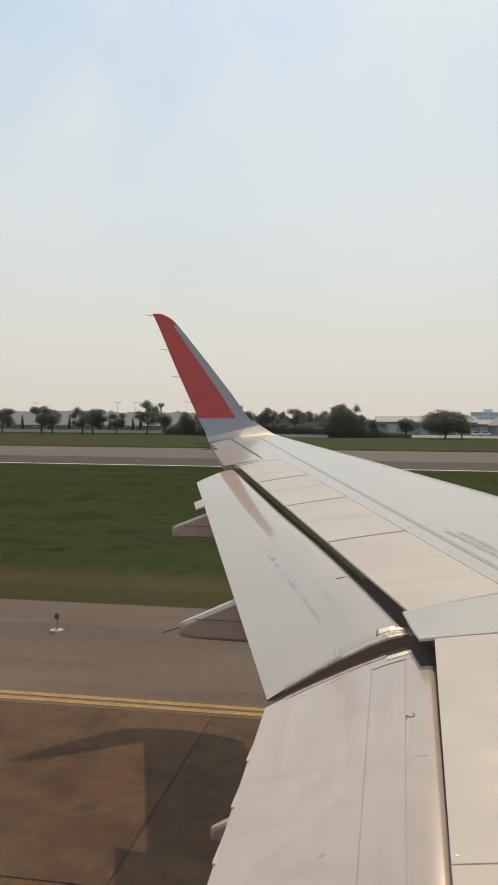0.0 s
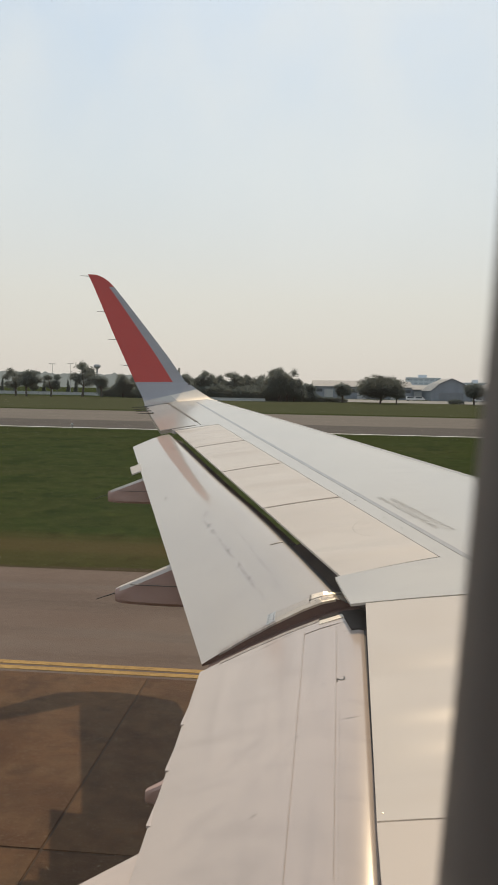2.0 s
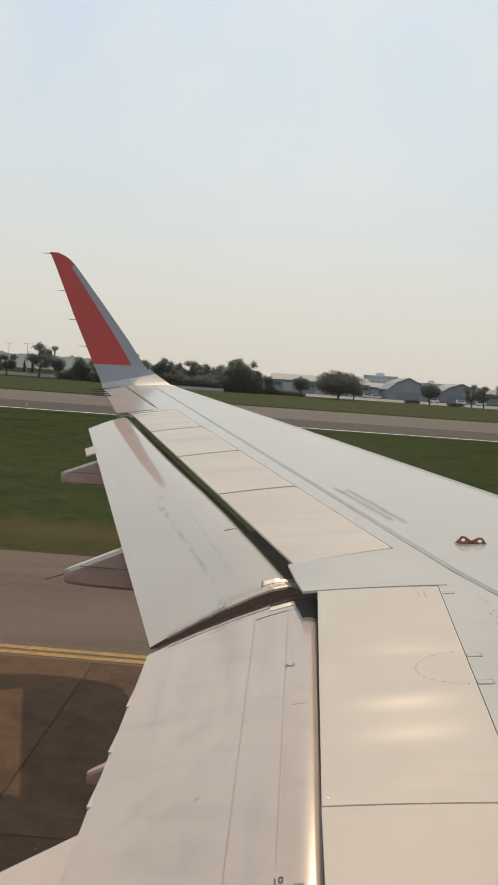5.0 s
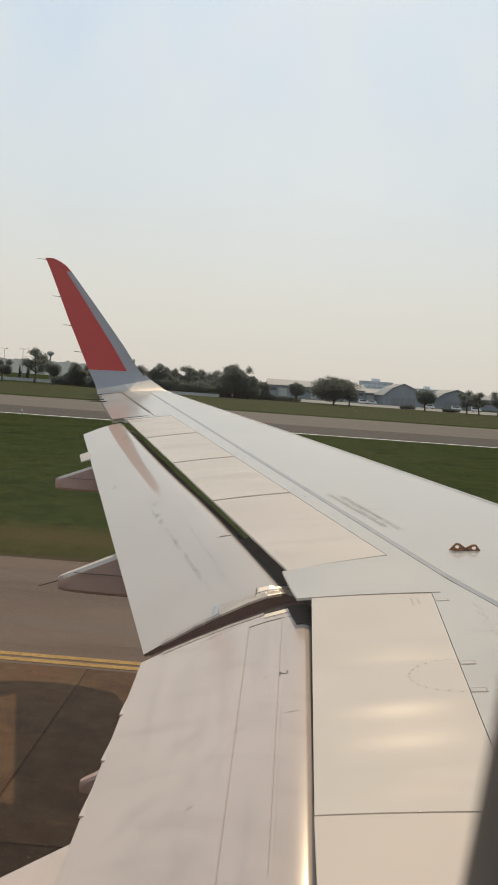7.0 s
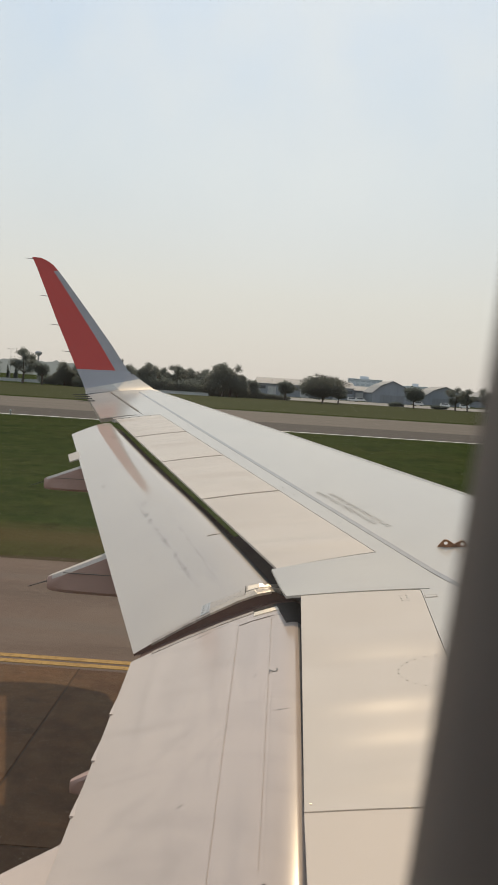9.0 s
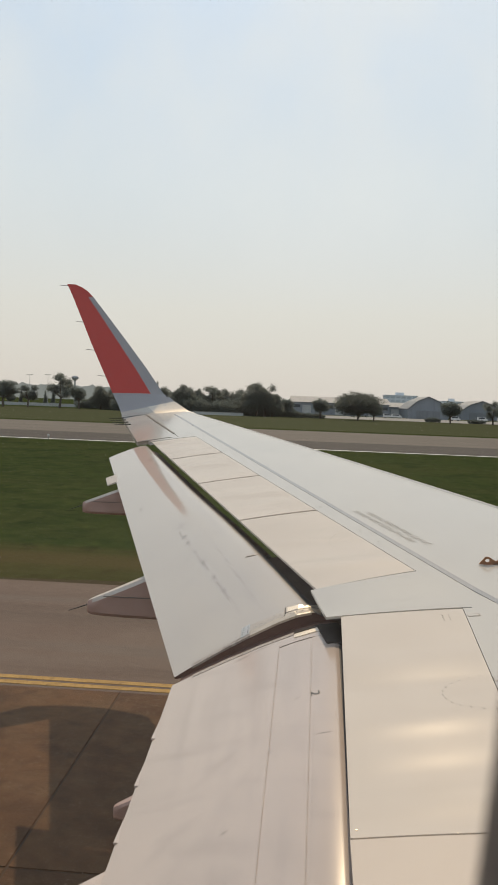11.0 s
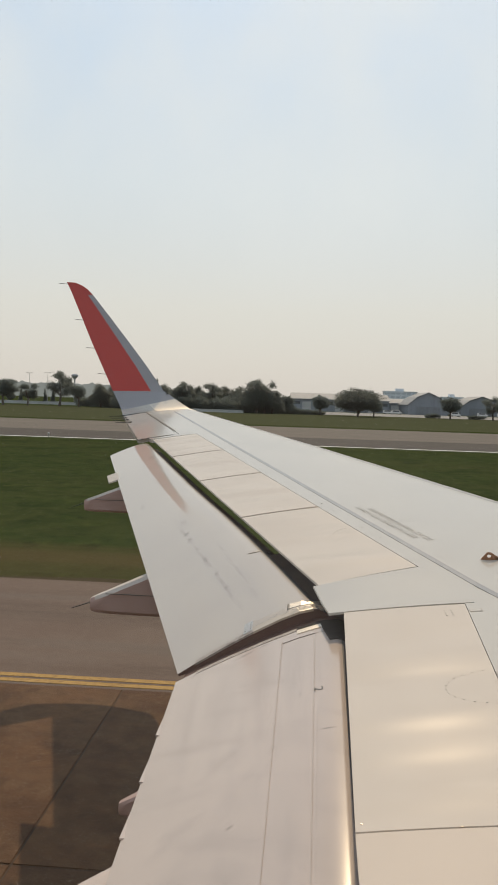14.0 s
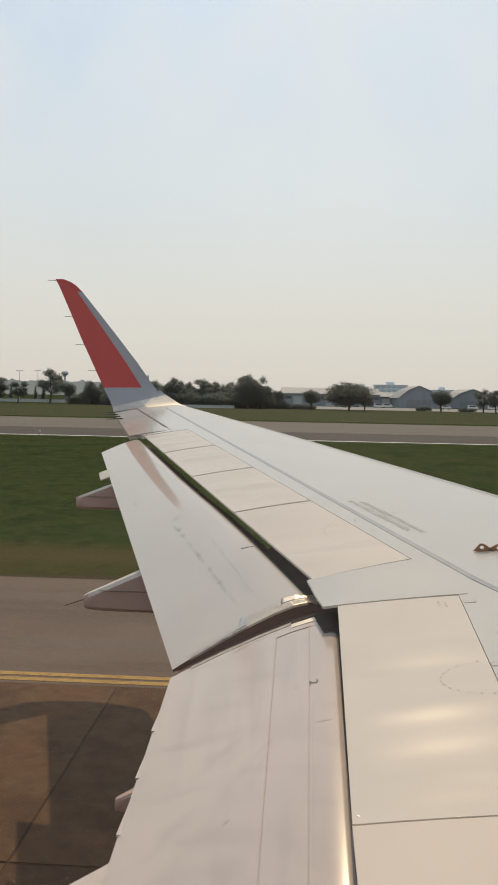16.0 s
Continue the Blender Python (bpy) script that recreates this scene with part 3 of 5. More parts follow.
def rib(name, ends, y0, y1, i0, i1, material, label, lift=0.004):
    """A strip that lies on a flap's skin near its end, between two points of its ring."""
    rings = []
    for y in (y0, y1):
        pts = flap_ring(*ends(y))[i0:i1 + 1]
        rings.append([(x, y, z + lift) for x, z in pts] + [(x, y, z - 0.01) for x, z in reversed(pts)])
    return part(name, loft(rings), material, airplane, label, smooth=40)


TAN_STRIP = mat("tan_metal_strip", (0.53, 0.455, 0.37), 0.35, 0.3, [(25.0, 0.45, 0.65, (0.34, 0.28, 0.22), 0.7), (5.0, 0.45, 0.7, (0.60, 0.53, 0.45), 0.6)])
rib("end_rib", mix_ends, 6.352, 6.41, 5, 6, BARE_METAL, "bare polished metal end strip")
rib("end_rib", mix_ends, 6.352, 6.40, 3, 5, TAN_STRIP, "scuffed tan metal end strip")
WORN_EDGE = mat("worn_tan_edge", (0.36, 0.31, 0.27), 0.45, 0.0, [(25.0, 0.42, 0.62, (0.20, 0.165, 0.14), 0.8), (70.0, 0.5, 0.65, (0.5, 0.46, 0.42), 0.7)])
rib("end_rib", mix_ends, 6.355, 6.385, 1, 4, WORN_EDGE, "scuffed end strip", 0.003)
# the wing's slanting shadow on the inner flap's nose, laid on as a dark strip
SHADE_PATCH = mat("shade_patch", (0.042, 0.036, 0.034), 0.9, 0.0, [(12.0, 0.4, 0.7, (0.06, 0.052, 0.048), 0.7)], None, 0.0, 0.1)
rings = []
for y, u in ((5.93, 0.62), (6.216, 0.0)):
    pts = flap_ring(*inner_ends(y))[5:10]
    pts[0] = (pts[0][0] + (pts[1][0] - pts[0][0]) * u, pts[0][1] + (pts[1][1] - pts[0][1]) * u)
    rings.append([(x, y, z + 0.007) for x, z in pts] + [(x, y, z - 0.01) for x, z in reversed(pts)])
part("nose_shadow", loft(rings), SHADE_PATCH, airplane, "dark painted shadow of the wing on the flap's nose", smooth=40)
rib("end_rib", inner_ends, 6.13, 6.218, 4, 6, BARE_METAL, "bare polished metal end strip")
rib("end_rib", inner_ends, 6.18, 6.215, 1, 4, WORN_EDGE, "scuffed end strip", 0.003)

WORN = mat("worn_paint_patch", (0.50, 0.52, 0.53), 0.3, 0.0, [(45.0, 0.5, 0.6, (0.24, 0.25, 0.26), 0.7), (12.0, 0.4, 0.6, (0.42, 0.40, 0.38), 0.6)])
WORN_METAL = mat("worn_tan_metal", (0.56, 0.48, 0.39), 0.3, 0.35, [(25.0, 0.45, 0.65, (0.27, 0.22, 0.17), 0.7)])
for y in (5.72, 5.3, 4.9):
    te = inner_ends(y)
    part("edge_tab", box(te[0] - 0.004, te[0] + 0.03, y - 0.14, y + 0.14, te[1] - 0.010, te[1] - 0.002), FLAP_PAINT, airplane, "small tab on the flap's rear edge")

# root fairing aft of the inner flap
part("root_fairing", loft([[(-0.55, y, 2.80 - 0.071 * (6.2 - y) - 0.02), (-0.66 - d, y, 2.79 - 0.071 * (6.2 - y) - 0.012), (-0.66 - d, y, 2.62 - 0.071 * (6.2 - y)), (-0.55, y, 2.62 - 0.071 * (6.2 - y))] for y, d in ((4.62, 0.0), (4.3, 0.28), (3.8, 0.75), (3.2, 1.35), (2.0, 2.2))]), FLAP_PAINT, airplane, "white wing root fairing")


# flap track fairings
def fairing(y, tip, crest, root, wide, floor_z):
    """A canoe under the flap: tip, crest and root are (x, z) of its ridge; floor_z is its keel."""
    rings = []
    spine = [tip, (tip[0] + 0.08 * (crest[0] - tip[0]), tip[1] + 0.09 * (crest[1] - tip[1]))] + [(tip[0] + (crest[0] - tip[0]) * u, tip[1] + (crest[1] - tip[1]) * u) for u in (0.3, 0.6, 1.0)] + [root]
    for k, (x, z) in enumerate(spine):
        w = wide * (0.42, 0.55, 0.72, 0.88, 1.0, 1.0)[k]
        e = 0.3 * wide
        low = floor_z + (0.5 * e, 0.2 * e, 0.0, 0.0, 0.0, 0.0)[k]
        rings.append([(x, y - w, z - e), (x, y - w * 0.7, z), (x, y + w * 0.7, z), (x, y + w, z - e), (x, y + w * 0.95, low + e), (x, y + w * 0.6, low), (x, y - w * 0.6, low), (x, y - w * 0.95, low + e)])
    bm = loft(rings)
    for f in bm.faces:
        # side and lower faces take the colour with the shade in it
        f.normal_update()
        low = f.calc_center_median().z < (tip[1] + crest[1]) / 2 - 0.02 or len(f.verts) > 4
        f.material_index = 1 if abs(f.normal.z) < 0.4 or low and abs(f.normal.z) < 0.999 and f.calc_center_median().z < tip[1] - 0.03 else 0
    return bm


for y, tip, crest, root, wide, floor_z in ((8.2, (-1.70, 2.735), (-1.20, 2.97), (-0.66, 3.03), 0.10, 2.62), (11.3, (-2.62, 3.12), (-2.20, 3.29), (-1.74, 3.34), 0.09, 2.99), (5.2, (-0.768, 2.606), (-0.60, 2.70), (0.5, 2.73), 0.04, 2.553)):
    # the inner canoe wears the shaded colour all over
    canoe = part("flap_fairing", fairing(y, tip, crest, root, wide, floor_z), [FAIRING if y > 6 else FAIRING_SHADE, FAIRING_SHADE], airplane, "pointed flap track fairing", smooth=30)
    if y > 6:
        bm = bmesh.new()
        add_tube(bm, (tip[0] + 0.04, y, tip[1] - 0.02), (tip[0] - 0.17, y + 0.02, tip[1] - 0.10), 0.006, 0.003)
        part("static_wick", bm, SEAL, canoe, "thin black static wick")
        part("seam", box(tip[0] + 0.14, crest[0] + 0.2, y - wide * 1.01, y - wide * 0.9, (floor_z + crest[1]) / 2 - 0.003, (floor_z + crest[1]) / 2 + 0.003), JOINT, canoe, "thin dark seam")
part("flap_tab", loft([[(mix_ends(y)[0] + d, y, mix_ends(y)[1] + 0.39 * d + lift) for d, lift in ((-0.105, 0.002), (0.03, 0.004), (0.03, -0.014), (-0.105, -0.012))] for y in (11.49, 11.88)]), FAIRING, airplane, "small white tab at the flap's edge")

# sharklet: rows of (y, rear x, rear z, front x, front z) from the wing's end to the tip
ROWS_TIP = [(16.47, -3.38, 4.025, 16.47, -2.02, 4.15), (16.60, -3.41, 4.065, 16.72, -2.19, 4.185), (16.70, -3.45, 4.11, 16.98, -2.50, 4.35), (16.88, -3.54, 4.23, 17.06, -2.62, 4.43), (17.08, -3.71, 4.465, 17.12, -2.74, 4.485),
            (17.26, -3.98, 4.95, 17.26, -3.10, 4.95), (17.42, -4.24, 5.42, 17.42, -3.50, 5.42), (17.58, -4.50, 5.93, 17.58, -3.94, 5.93), (17.70, -4.71, 6.34, 17.70, -4.30, 6.34), (17.73, -4.775, 6.46, 17.73, -4.42, 6.455), (17.75, -4.82, 6.54, 17.75, -4.54, 6.53), (17.76, -4.85, 6.59, 17.76, -4.68, 6.585)]
fine = []
for n, (a, b) in enumerate(zip(ROWS_TIP, ROWS_TIP[1:])):
    fine += [(n, *(p + (q - p) * k / 3 for p, q in zip(a, b))) for k in range(3)]
fine.append((len(ROWS_TIP), *ROWS_TIP[-1]))
bm = bmesh.new()
grid = []
CHORD = (0, 0.25, 0.5, 0.75, 0.9, 0.97, 1.0)
for _, ry, rx, rz, fy, fx, fz in fine:
    thick = 0.10 * (fx - rx) * (0.55 if ry > 17 else 0.8)
    lean = min(1.0, max(0.0, (ry - 16.3) / 0.8))
    out = Vector((0, math.cos((1 - lean) * 1.57), -math.sin((1 - lean) * 1.57)))
    rear, way = Vector((rx, ry, rz)), Vector((fx - rx, fy - ry, fz - rz))
    ring = [rear + way * u for u in CHORD]
    for u, h in ((0.97, 0.45), (0.9, 0.75), (0.75, 1.0), (0.5, 0.95), (0.25, 0.55), (0.0, 0.06)):
        ring.append(rear + way * u + out * thick * h)
    grid.append([bm.verts.new(p) for p in ring])
n = len(grid[0])
for j in range(len(grid) - 1):
    for i in range(n):
        f = bm.faces.new((grid[j][i], grid[j][(i + 1) % n], grid[j + 1][(i + 1) % n], grid[j + 1][i]))
        row, back = fine[j][0], i < 3 or i > 8
        f.material_index = 2 if row >= 4 and (back or row >= 8) else (1 if row >= 2 else (3 if 2 <= i <= 9 else 0))
bm.faces.new(grid[-1])
sharklet = part("sharklet", bm, [WING_GREY, TIP_GREY, RED_PAINT, TIP_GLOSS], airplane, "upturned red and grey wing tip", smooth=50)

part("tip_light", box(-2.685, -2.645, 17.035, 17.065, 4.43, 4.455, 0.006), DARK_GLASS, sharklet, "small dark tip light")


# wicks on the sharklet's and the aileron's rear edges
def wick(parent, a, b, thick=0.007):
    bm = bmesh.new()
    add_tube(bm, a, b, thick, 0.004)
    part("static_wick", bm, SEAL, parent, "thin black static wick")


for y, x, z in ((17.2, -3.88, 4.78), (17.38, -4.17, 5.28), (17.55, -4.44, 5.83), (17.74, -4.84, 6.55)):
    wick(sharklet, (x + 0.02, y, z), (x - 0.16, y, z + 0.01))
for y in (16.35, 16.0, 15.65, 15.3):
    p = top(hinge_x(y) - 0.67, y)
    wick(wing, p + Vector((0.03, 0, 0.01)), p + Vector((-0.25, 0.0, -0.01)), 0.011)


# small fittings on the upper skin
def bow_plate(x, y, z, half, high, thick):
    """An upright plate of two sloping ears, each with a round hole."""
    bm = bmesh.new()
    n = 28
    for side in (-1, 1):
        poly = [(0.0, 0.0), (half, 0.0), (half * 0.94, high * 0.18), (half * 0.62, high), (half * 0.40, high), (0.0, high * 0.5)]
        cx, cz = half * 0.5, high * 0.52
        inner, outer = [], []
        for k in range(n):
            a = k * math.tau / n
            dx, dz = math.cos(a), math.sin(a)
            best = 9.0
            for (ax, az), (bx, bz) in zip(poly, poly[1:] + poly[:1]):
                det = dx * (az - bz) - dz * (ax - bx)
                if abs(det) > 1e-9:
                    u = ((ax - cx) * (az - bz) - (az - cz) * (ax - bx)) / det
                    v = (dx * (az - cz) - dz * (ax - cx)) / det
                    if u > 0 and -1e-6 <= v <= 1 + 1e-6:
                        best = min(best, u)
            outer.append((cx + dx * best, cz + dz * best))
            inner.append((cx + 0.0125 * dx, cz + 0.0095 * dz))
        rings = [[(x + side * px, yy, z + pz) for px, pz in loop] for yy, loop in ((y, inner), (y, outer), (y + thick, outer), (y + thick, inner), (y, inner))]
        add_loft(bm, rings, True, False)
    bmesh.ops.remove_doubles(bm, verts=bm.verts, dist=1e-5)
    return bm


INDEX_EDGE = mat("slot_edge", (0.13, 0.12, 0.115), 0.5)
lug = top(1.13, 6.63)
part("rope_bracket", bow_plate(1.13, 6.63, lug.z - 0.004, 0.098, 0.046, 0.008), BRACKET, airplane, "rust brown bracket with two holes", smooth=30)
for x, y in ((0.85, 5.82), (0.81, 5.055), (0.798, 4.805)):
    latch = part("latch", skin_panel([(x - 0.034, y - 0.019), (x + 0.026, y - 0.019), (x + 0.026, y + 0.019), (x - 0.034, y + 0.019)], 0.001, 0.006, 4, 2), INDEX_EDGE, airplane, "small dark-edged hinge slot")
    part("pin", skin_panel([(x - 0.032, y - 0.013), (x + 0.021, y - 0.013), (x + 0.021, y + 0.013), (x - 0.032, y + 0.013)], 0.0017, 0.004, 4, 2), WING_GREY, latch)


def dots(name, places, r, material, label):
    bm = bmesh.new()
    for p in places:
        vs = [bm.verts.new(p + Vector((r * math.cos(k * math.tau / 8), r * math.sin(k * math.tau / 8), 0.0))) for k in range(8)]
        hi = [bm.verts.new(v.co + Vector((0, 0, 0.0015))) for v in vs]
        bm.faces.new(hi)
        for k in range(8):
            bm.faces.new((vs[k], vs[(k + 1) % 8], hi[(k + 1) % 8], hi[k]))
    return tagged(part(name, bm, material, airplane, label), kind="stuff")


RIVET = mat("rivet_metal", (0.40, 0.375, 0.345), 0.4, 0.0)
arc = [(0.76 - 0.20 * math.sin(a), 4.95 + 0.15 * math.cos(a)) for a in span(0.15, 3.0, 13)]
dots("rivets", [top(x, y) for x, y in arc], 0.004, RIVET, "arc of small rivets on the spoiler")
arc = [(0.30 - 0.12 * math.sin(a), 7.35 + 0.2 * math.cos(a)) for a in span(0.15, 3.0, 12)]
dots("rivets", [top(x, y) for x, y in arc], 0.004, RIVET, "arc of small rivets on the spoiler")
dots("rivets", [top(0.70 + 0.03 * (k % 2), 5.85 - 0.035 * (k // 2)) for k in range(6)], 0.0055, RIVET, "small rivets at a panel corner")
dots("rivets", [top(hinge_x(y) + 0.06, y) for y in (7.25, 7.55, 8.1, 8.35, 9.2)], 0.007, LINE_GREY, "dark fastener heads along the spoilers")
dots("bolts", [top(0.185, 4.12), top(0.46, 4.06), top(0.62, 4.055)], 0.0032, BARE_METAL, "shiny bolt heads at the spoiler's corner")
dots("rivets", [top(0.98 + 0.012 * (k % 3), 5.75 - 0.04 * k) for k in range(12)], 0.004, RIVET, "row of small rivets")


# lettering
def lettering(name, words, size, origin, along, upward, material, label, parent, stretch=1.0):
    cu = bpy.data.curves.new(name, "FONT")
    cu.body = words
    cu.size = size
    cu.extrude = 0.0003
    cu.offset = 0.012 * size if len(words) == 2 else 0.0
    ob = bpy.data.objects.new(name, cu)
    scene.collection.objects.link(ob)
    me = bpy.data.meshes.new_from_object(ob.evaluated_get(bpy.context.evaluated_depsgraph_get()))
    bpy.data.objects.remove(ob)
    xa = Vector(along).normalized()
    za = xa.cross(Vector(upward)).normalized()
    ya = za.cross(xa)
    m = Matrix((xa * stretch, ya, za)).transposed().to_4x4()
    m.translation = origin
    me.transform(m)
    me.materials.clear()
    me.materials.append(material)
    ob = new(name, me)
    ob.parent = parent
    return tagged(ob, label)


a, b = top(0.378, 8.13), top(0.738, 7.10)
way = b - a
fore = top(0.60, 8.2) - top(0.40, 8.13)
lettering("stencil", "DO NOT WALK OUTSIDE THIS AREA", 0.061, a + Vector((0, 0, 0.0025)), way, fore, SCRIPT_GREY, "faded grey stencilled walkway warning", wing)
a, b = top(0.475, 8.17), top(0.835, 7.12)
lettering("stencil", "DO NOT WALK OUTSIDE THIS AREA", 0.061, b + Vector((0, 0, 0.0025)), a - b, -fore, SCRIPT_GREY, "faded grey stencilled walkway warning, upside down", wing)


def on_flap(x, y, ends=inner_ends):
    """A flap's upper skin at (x, y)."""
    pts = flap_ring(*ends(y))[:9]
    for (x0, z0), (x1, z1) in zip(pts, pts[1:]):
        if x0 <= x <= x1:
            return Vector((x, y, z0 + (z1 - z0) * (x - x0) / (x1 - x0) + 0.003))
    return Vector((x, y, pts[-2][1]))


inner_flap = bpy.data.objects["inner_flap"]
outer_flap = bpy.data.objects["outer_flap"]
lettering("stencil", "2", 0.058, on_flap(0.06, 5.385), on_flap(0.063, 5.33) - on_flap(0.063, 5.40), on_flap(0.11, 5.40) - on_flap(0.063, 5.40), MARK_BLACK, "black stencilled flap mark", inner_flap, 1.7)
lettering("stencil", "10", 0.034, on_flap(0.034, 3.938), on_flap(0.075, 3.938) - on_flap(0.034, 3.938), on_flap(0.034, 4.0) - on_flap(0.034, 3.938), MARK_BLACK, "black stencilled flap mark", inner_flap)


def flap_patch(name, x0, x1, y0, y1, material, label, thick=0.004, ends=inner_ends, slant=0.0, lift=0.0):
    """A thin painted patch or seam on a flap; slant shifts it in x along y."""
    rows = [[on_flap(x + slant * (y - y0), y, ends) + Vector((0, 0, lift)) for x in span(x0, x1, 4)] for y in span(y0, y1, 8)]
    bm = bmesh.new()
    add_loft(bm, [r + [p - Vector((0, 0, thick)) for p in reversed(r)] for r in rows])
    return part(name, bm, material, inner_flap if ends is inner_ends else outer_flap, label)


INDEX = mat("index_paint", (0.11, 0.092, 0.085), 0.4, 0.0, [(30.0, 0.45, 0.65, (0.17, 0.145, 0.13), 0.7)])
SEAM = mat("fine_seam", (0.40, 0.362, 0.336), 0.3, 0.0, [(3.0, 0.42, 0.6, (0.455, 0.405, 0.368), 0.95)])
flap_patch("index_mark", 0.035, 0.062, 3.87, 3.925, INDEX, "grey-brown index square")
flap_patch("index_mark", 0.092, 0.12, 3.87, 3.925, INDEX, "grey-brown index square")
flap_patch("seam", 0.041, 0.0425, 4.03, 6.05, SEAM, "fine seam", slant=0.012)
flap_patch("seam", -0.1055, -0.104, 2.6, 6.10, SEAM, "fine seam")
flap_patch("seam", -0.10, 0.137, 6.064, 6.0675, JOINT, "fine seam")
dots("rivets", [on_flap(0.058 + 0.014 * (5.15 - 0.034 * k - 4.135), 5.15 - 0.034 * k) for k in range(34)], 0.0014, SEAM, "line of small rivets on the flap")
# the cutout's darkness is a dark patch laid on the strip
flap_patch("notch", -0.03, 0.13, 6.188, 6.224, SHADE_PATCH, "dark shade patch for a notch in the end strip", lift=0.004)
# fittings on the outer flap
for y in (7.45, 9.75):
    x = mix_ends(y)[2] - 0.16
    flap_patch("lock_plate", x, x + 0.09, y, y + 0.02, WORN_EDGE, "small worn plate at the flap's edge", ends=mix_ends)
flap_patch("end_plate", -0.315, -0.09, 6.375, 6.455, FAIRING, "riveted end plate", ends=mix_ends, lift=0.001)
flap_patch("worn_patch", -0.335, -0.285, 6.375, 6.475, WORN, "worn mottled bluish metal patch", ends=mix_ends, lift=0.003)
flap_patch("end_plate", -0.075, 0.118, 6.432, 6.485, BARE_METAL, "bare polished metal plate", ends=mix_ends, lift=0.002)
flap_patch("end_plate", -0.082, 0.118, 6.372, 6.424, WORN_METAL, "bare tan metal end strip", ends=mix_ends, lift=0.002)
flap_patch("seam", -0.086, 0.12, 6.4245, 6.4315, SEAL, "dark seam round the end plate", ends=mix_ends, lift=0.002)
flap_patch("seam", -0.089, -0.084, 6.425, 6.49, SEAL, "dark seam round the end plate", ends=mix_ends, lift=0.002)
dots("rivets", [on_flap(-0.60 + 0.034 * k, 6.398, mix_ends) + Vector((0, 0, 0.003)) for k in range(21)], 0.0028, SEAL, "row of dark rivets on the flap's end")
dots("rivets", [on_flap(-0.25 + 0.034 * (k % 5), 6.415 + 0.028 * (k // 5), mix_ends) + Vector((0, 0, 0.003)) for k in range(10)], 0.0025, JOINT, "rivets on the end plate")
dots("rivets", [on_flap(-0.323 + 0.028 * (k % 2), 6.39 + 0.022 * (k // 2), mix_ends) + Vector((0, 0, 0.005)) for k in range(8)], 0.003, SEAL, "dark fastener heads on the worn patch")

# ---- fuselage and cabin window ----
FUS_Z, FUS_R = 3.79, 1.985
STEP = math.tau / 48
STATIONS = (-9.0, -0.45, 0.27, 9.0)


def tube_bm(r):
    """A tube along x with a gap left for the window panel."""
    bm = bmesh.new()
    vs = [[bm.verts.new((x, r * math.cos(k * STEP), FUS_Z + r * math.sin(k * STEP))) for k in range(48)] for x in STATIONS]
    for i in range(3):
        for k in range(48):
            if i == 1 and 1 <= k < 4:
                continue
            bm.faces.new((vs[i][k], vs[i][(k + 1) % 48], vs[i + 1][(k + 1) % 48], vs[i + 1][k]))
    bm.faces.new(vs[0])
    bm.faces.new(vs[-1])
    return bm


part("fuselage", tube_bm(FUS_R), SKIN_WHITE, airplane, "white fuselage skin", smooth=30)
part("cabin_lining", tube_bm(FUS_R - 0.06), CABIN, airplane, "grey plastic cabin lining", smooth=30)

EDGE_X, EDGE_Y, LEAN, WIN_W, WIN_H, WIN_R = 0.02, 1.90, 0.3, 0.22, 0.40, 0.085


def window_loop(grow, y, n=12):
    """The window's rounded outline, grown by some metres, at depth y on the leaning wall."""
    cx, cz = EDGE_X - WIN_W / 2, 4.36
    hw, hh, r = WIN_W / 2 + grow, WIN_H / 2 + grow, WIN_R + grow
    pts = []
    for q, (sx, sz) in enumerate(((1, 1), (-1, 1), (-1, -1), (1, -1))):
        for k in range(n):
            a = (q + k / (n - 1)) * math.pi / 2
            pts.append((cx + sx * (hw - r) + r * math.cos(a), cz + sz * (hh - r) + r * math.sin(a)))
    return [Vector((x, y - LEAN * (z - 4.36), z)) for x, z in pts]


def rim_loop(r, n=12):
    """Points on the panel's outer border, on a tube of radius r, facing the window's outline."""
    pts = []
    for p in window_loop(0.0, 0.0, n):
        dx, dz = p.x - (EDGE_X - WIN_W / 2), p.z - 4.36
        x0, x1 = STATIONS[1], STATIONS[2]
        z0, z1 = FUS_Z + r * math.sin(STEP), FUS_Z + r * math.sin(4 * STEP)
        k = min(((x1 if dx > 0 else x0) - (EDGE_X - WIN_W / 2)) / dx if abs(dx) > 1e-6 else 99, ((z1 if dz > 0 else z0) - 4.36) / dz if abs(dz) > 1e-6 else 99)
        x, z = EDGE_X - WIN_W / 2 + dx * k, 4.36 + dz * k
        pts.append(Vector((x, math.sqrt(r * r - (z - FUS_Z) ** 2), z)))
    return pts


window_panel = part("window_frame", loft([rim_loop(FUS_R), window_loop(0.004, EDGE_Y + 0.012), window_loop(0.0, EDGE_Y), window_loop(0.002, EDGE_Y - 0.02), window_loop(0.006, EDGE_Y - 0.045), window_loop(0.014, EDGE_Y - 0.065), window_loop(0.035, EDGE_Y - 0.075), rim_loop(FUS_R - 0.06)], True, False), CABIN, airplane, "grey plastic cabin window surround", smooth=40)

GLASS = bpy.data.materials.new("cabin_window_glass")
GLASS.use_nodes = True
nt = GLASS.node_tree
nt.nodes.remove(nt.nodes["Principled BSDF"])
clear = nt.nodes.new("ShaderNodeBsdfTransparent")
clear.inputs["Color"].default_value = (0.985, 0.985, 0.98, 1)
# smeared film, also standing in for distance haze: it lifts the dark tones
dust_haze = nt.nodes.new("ShaderNodeBsdfTranslucent")
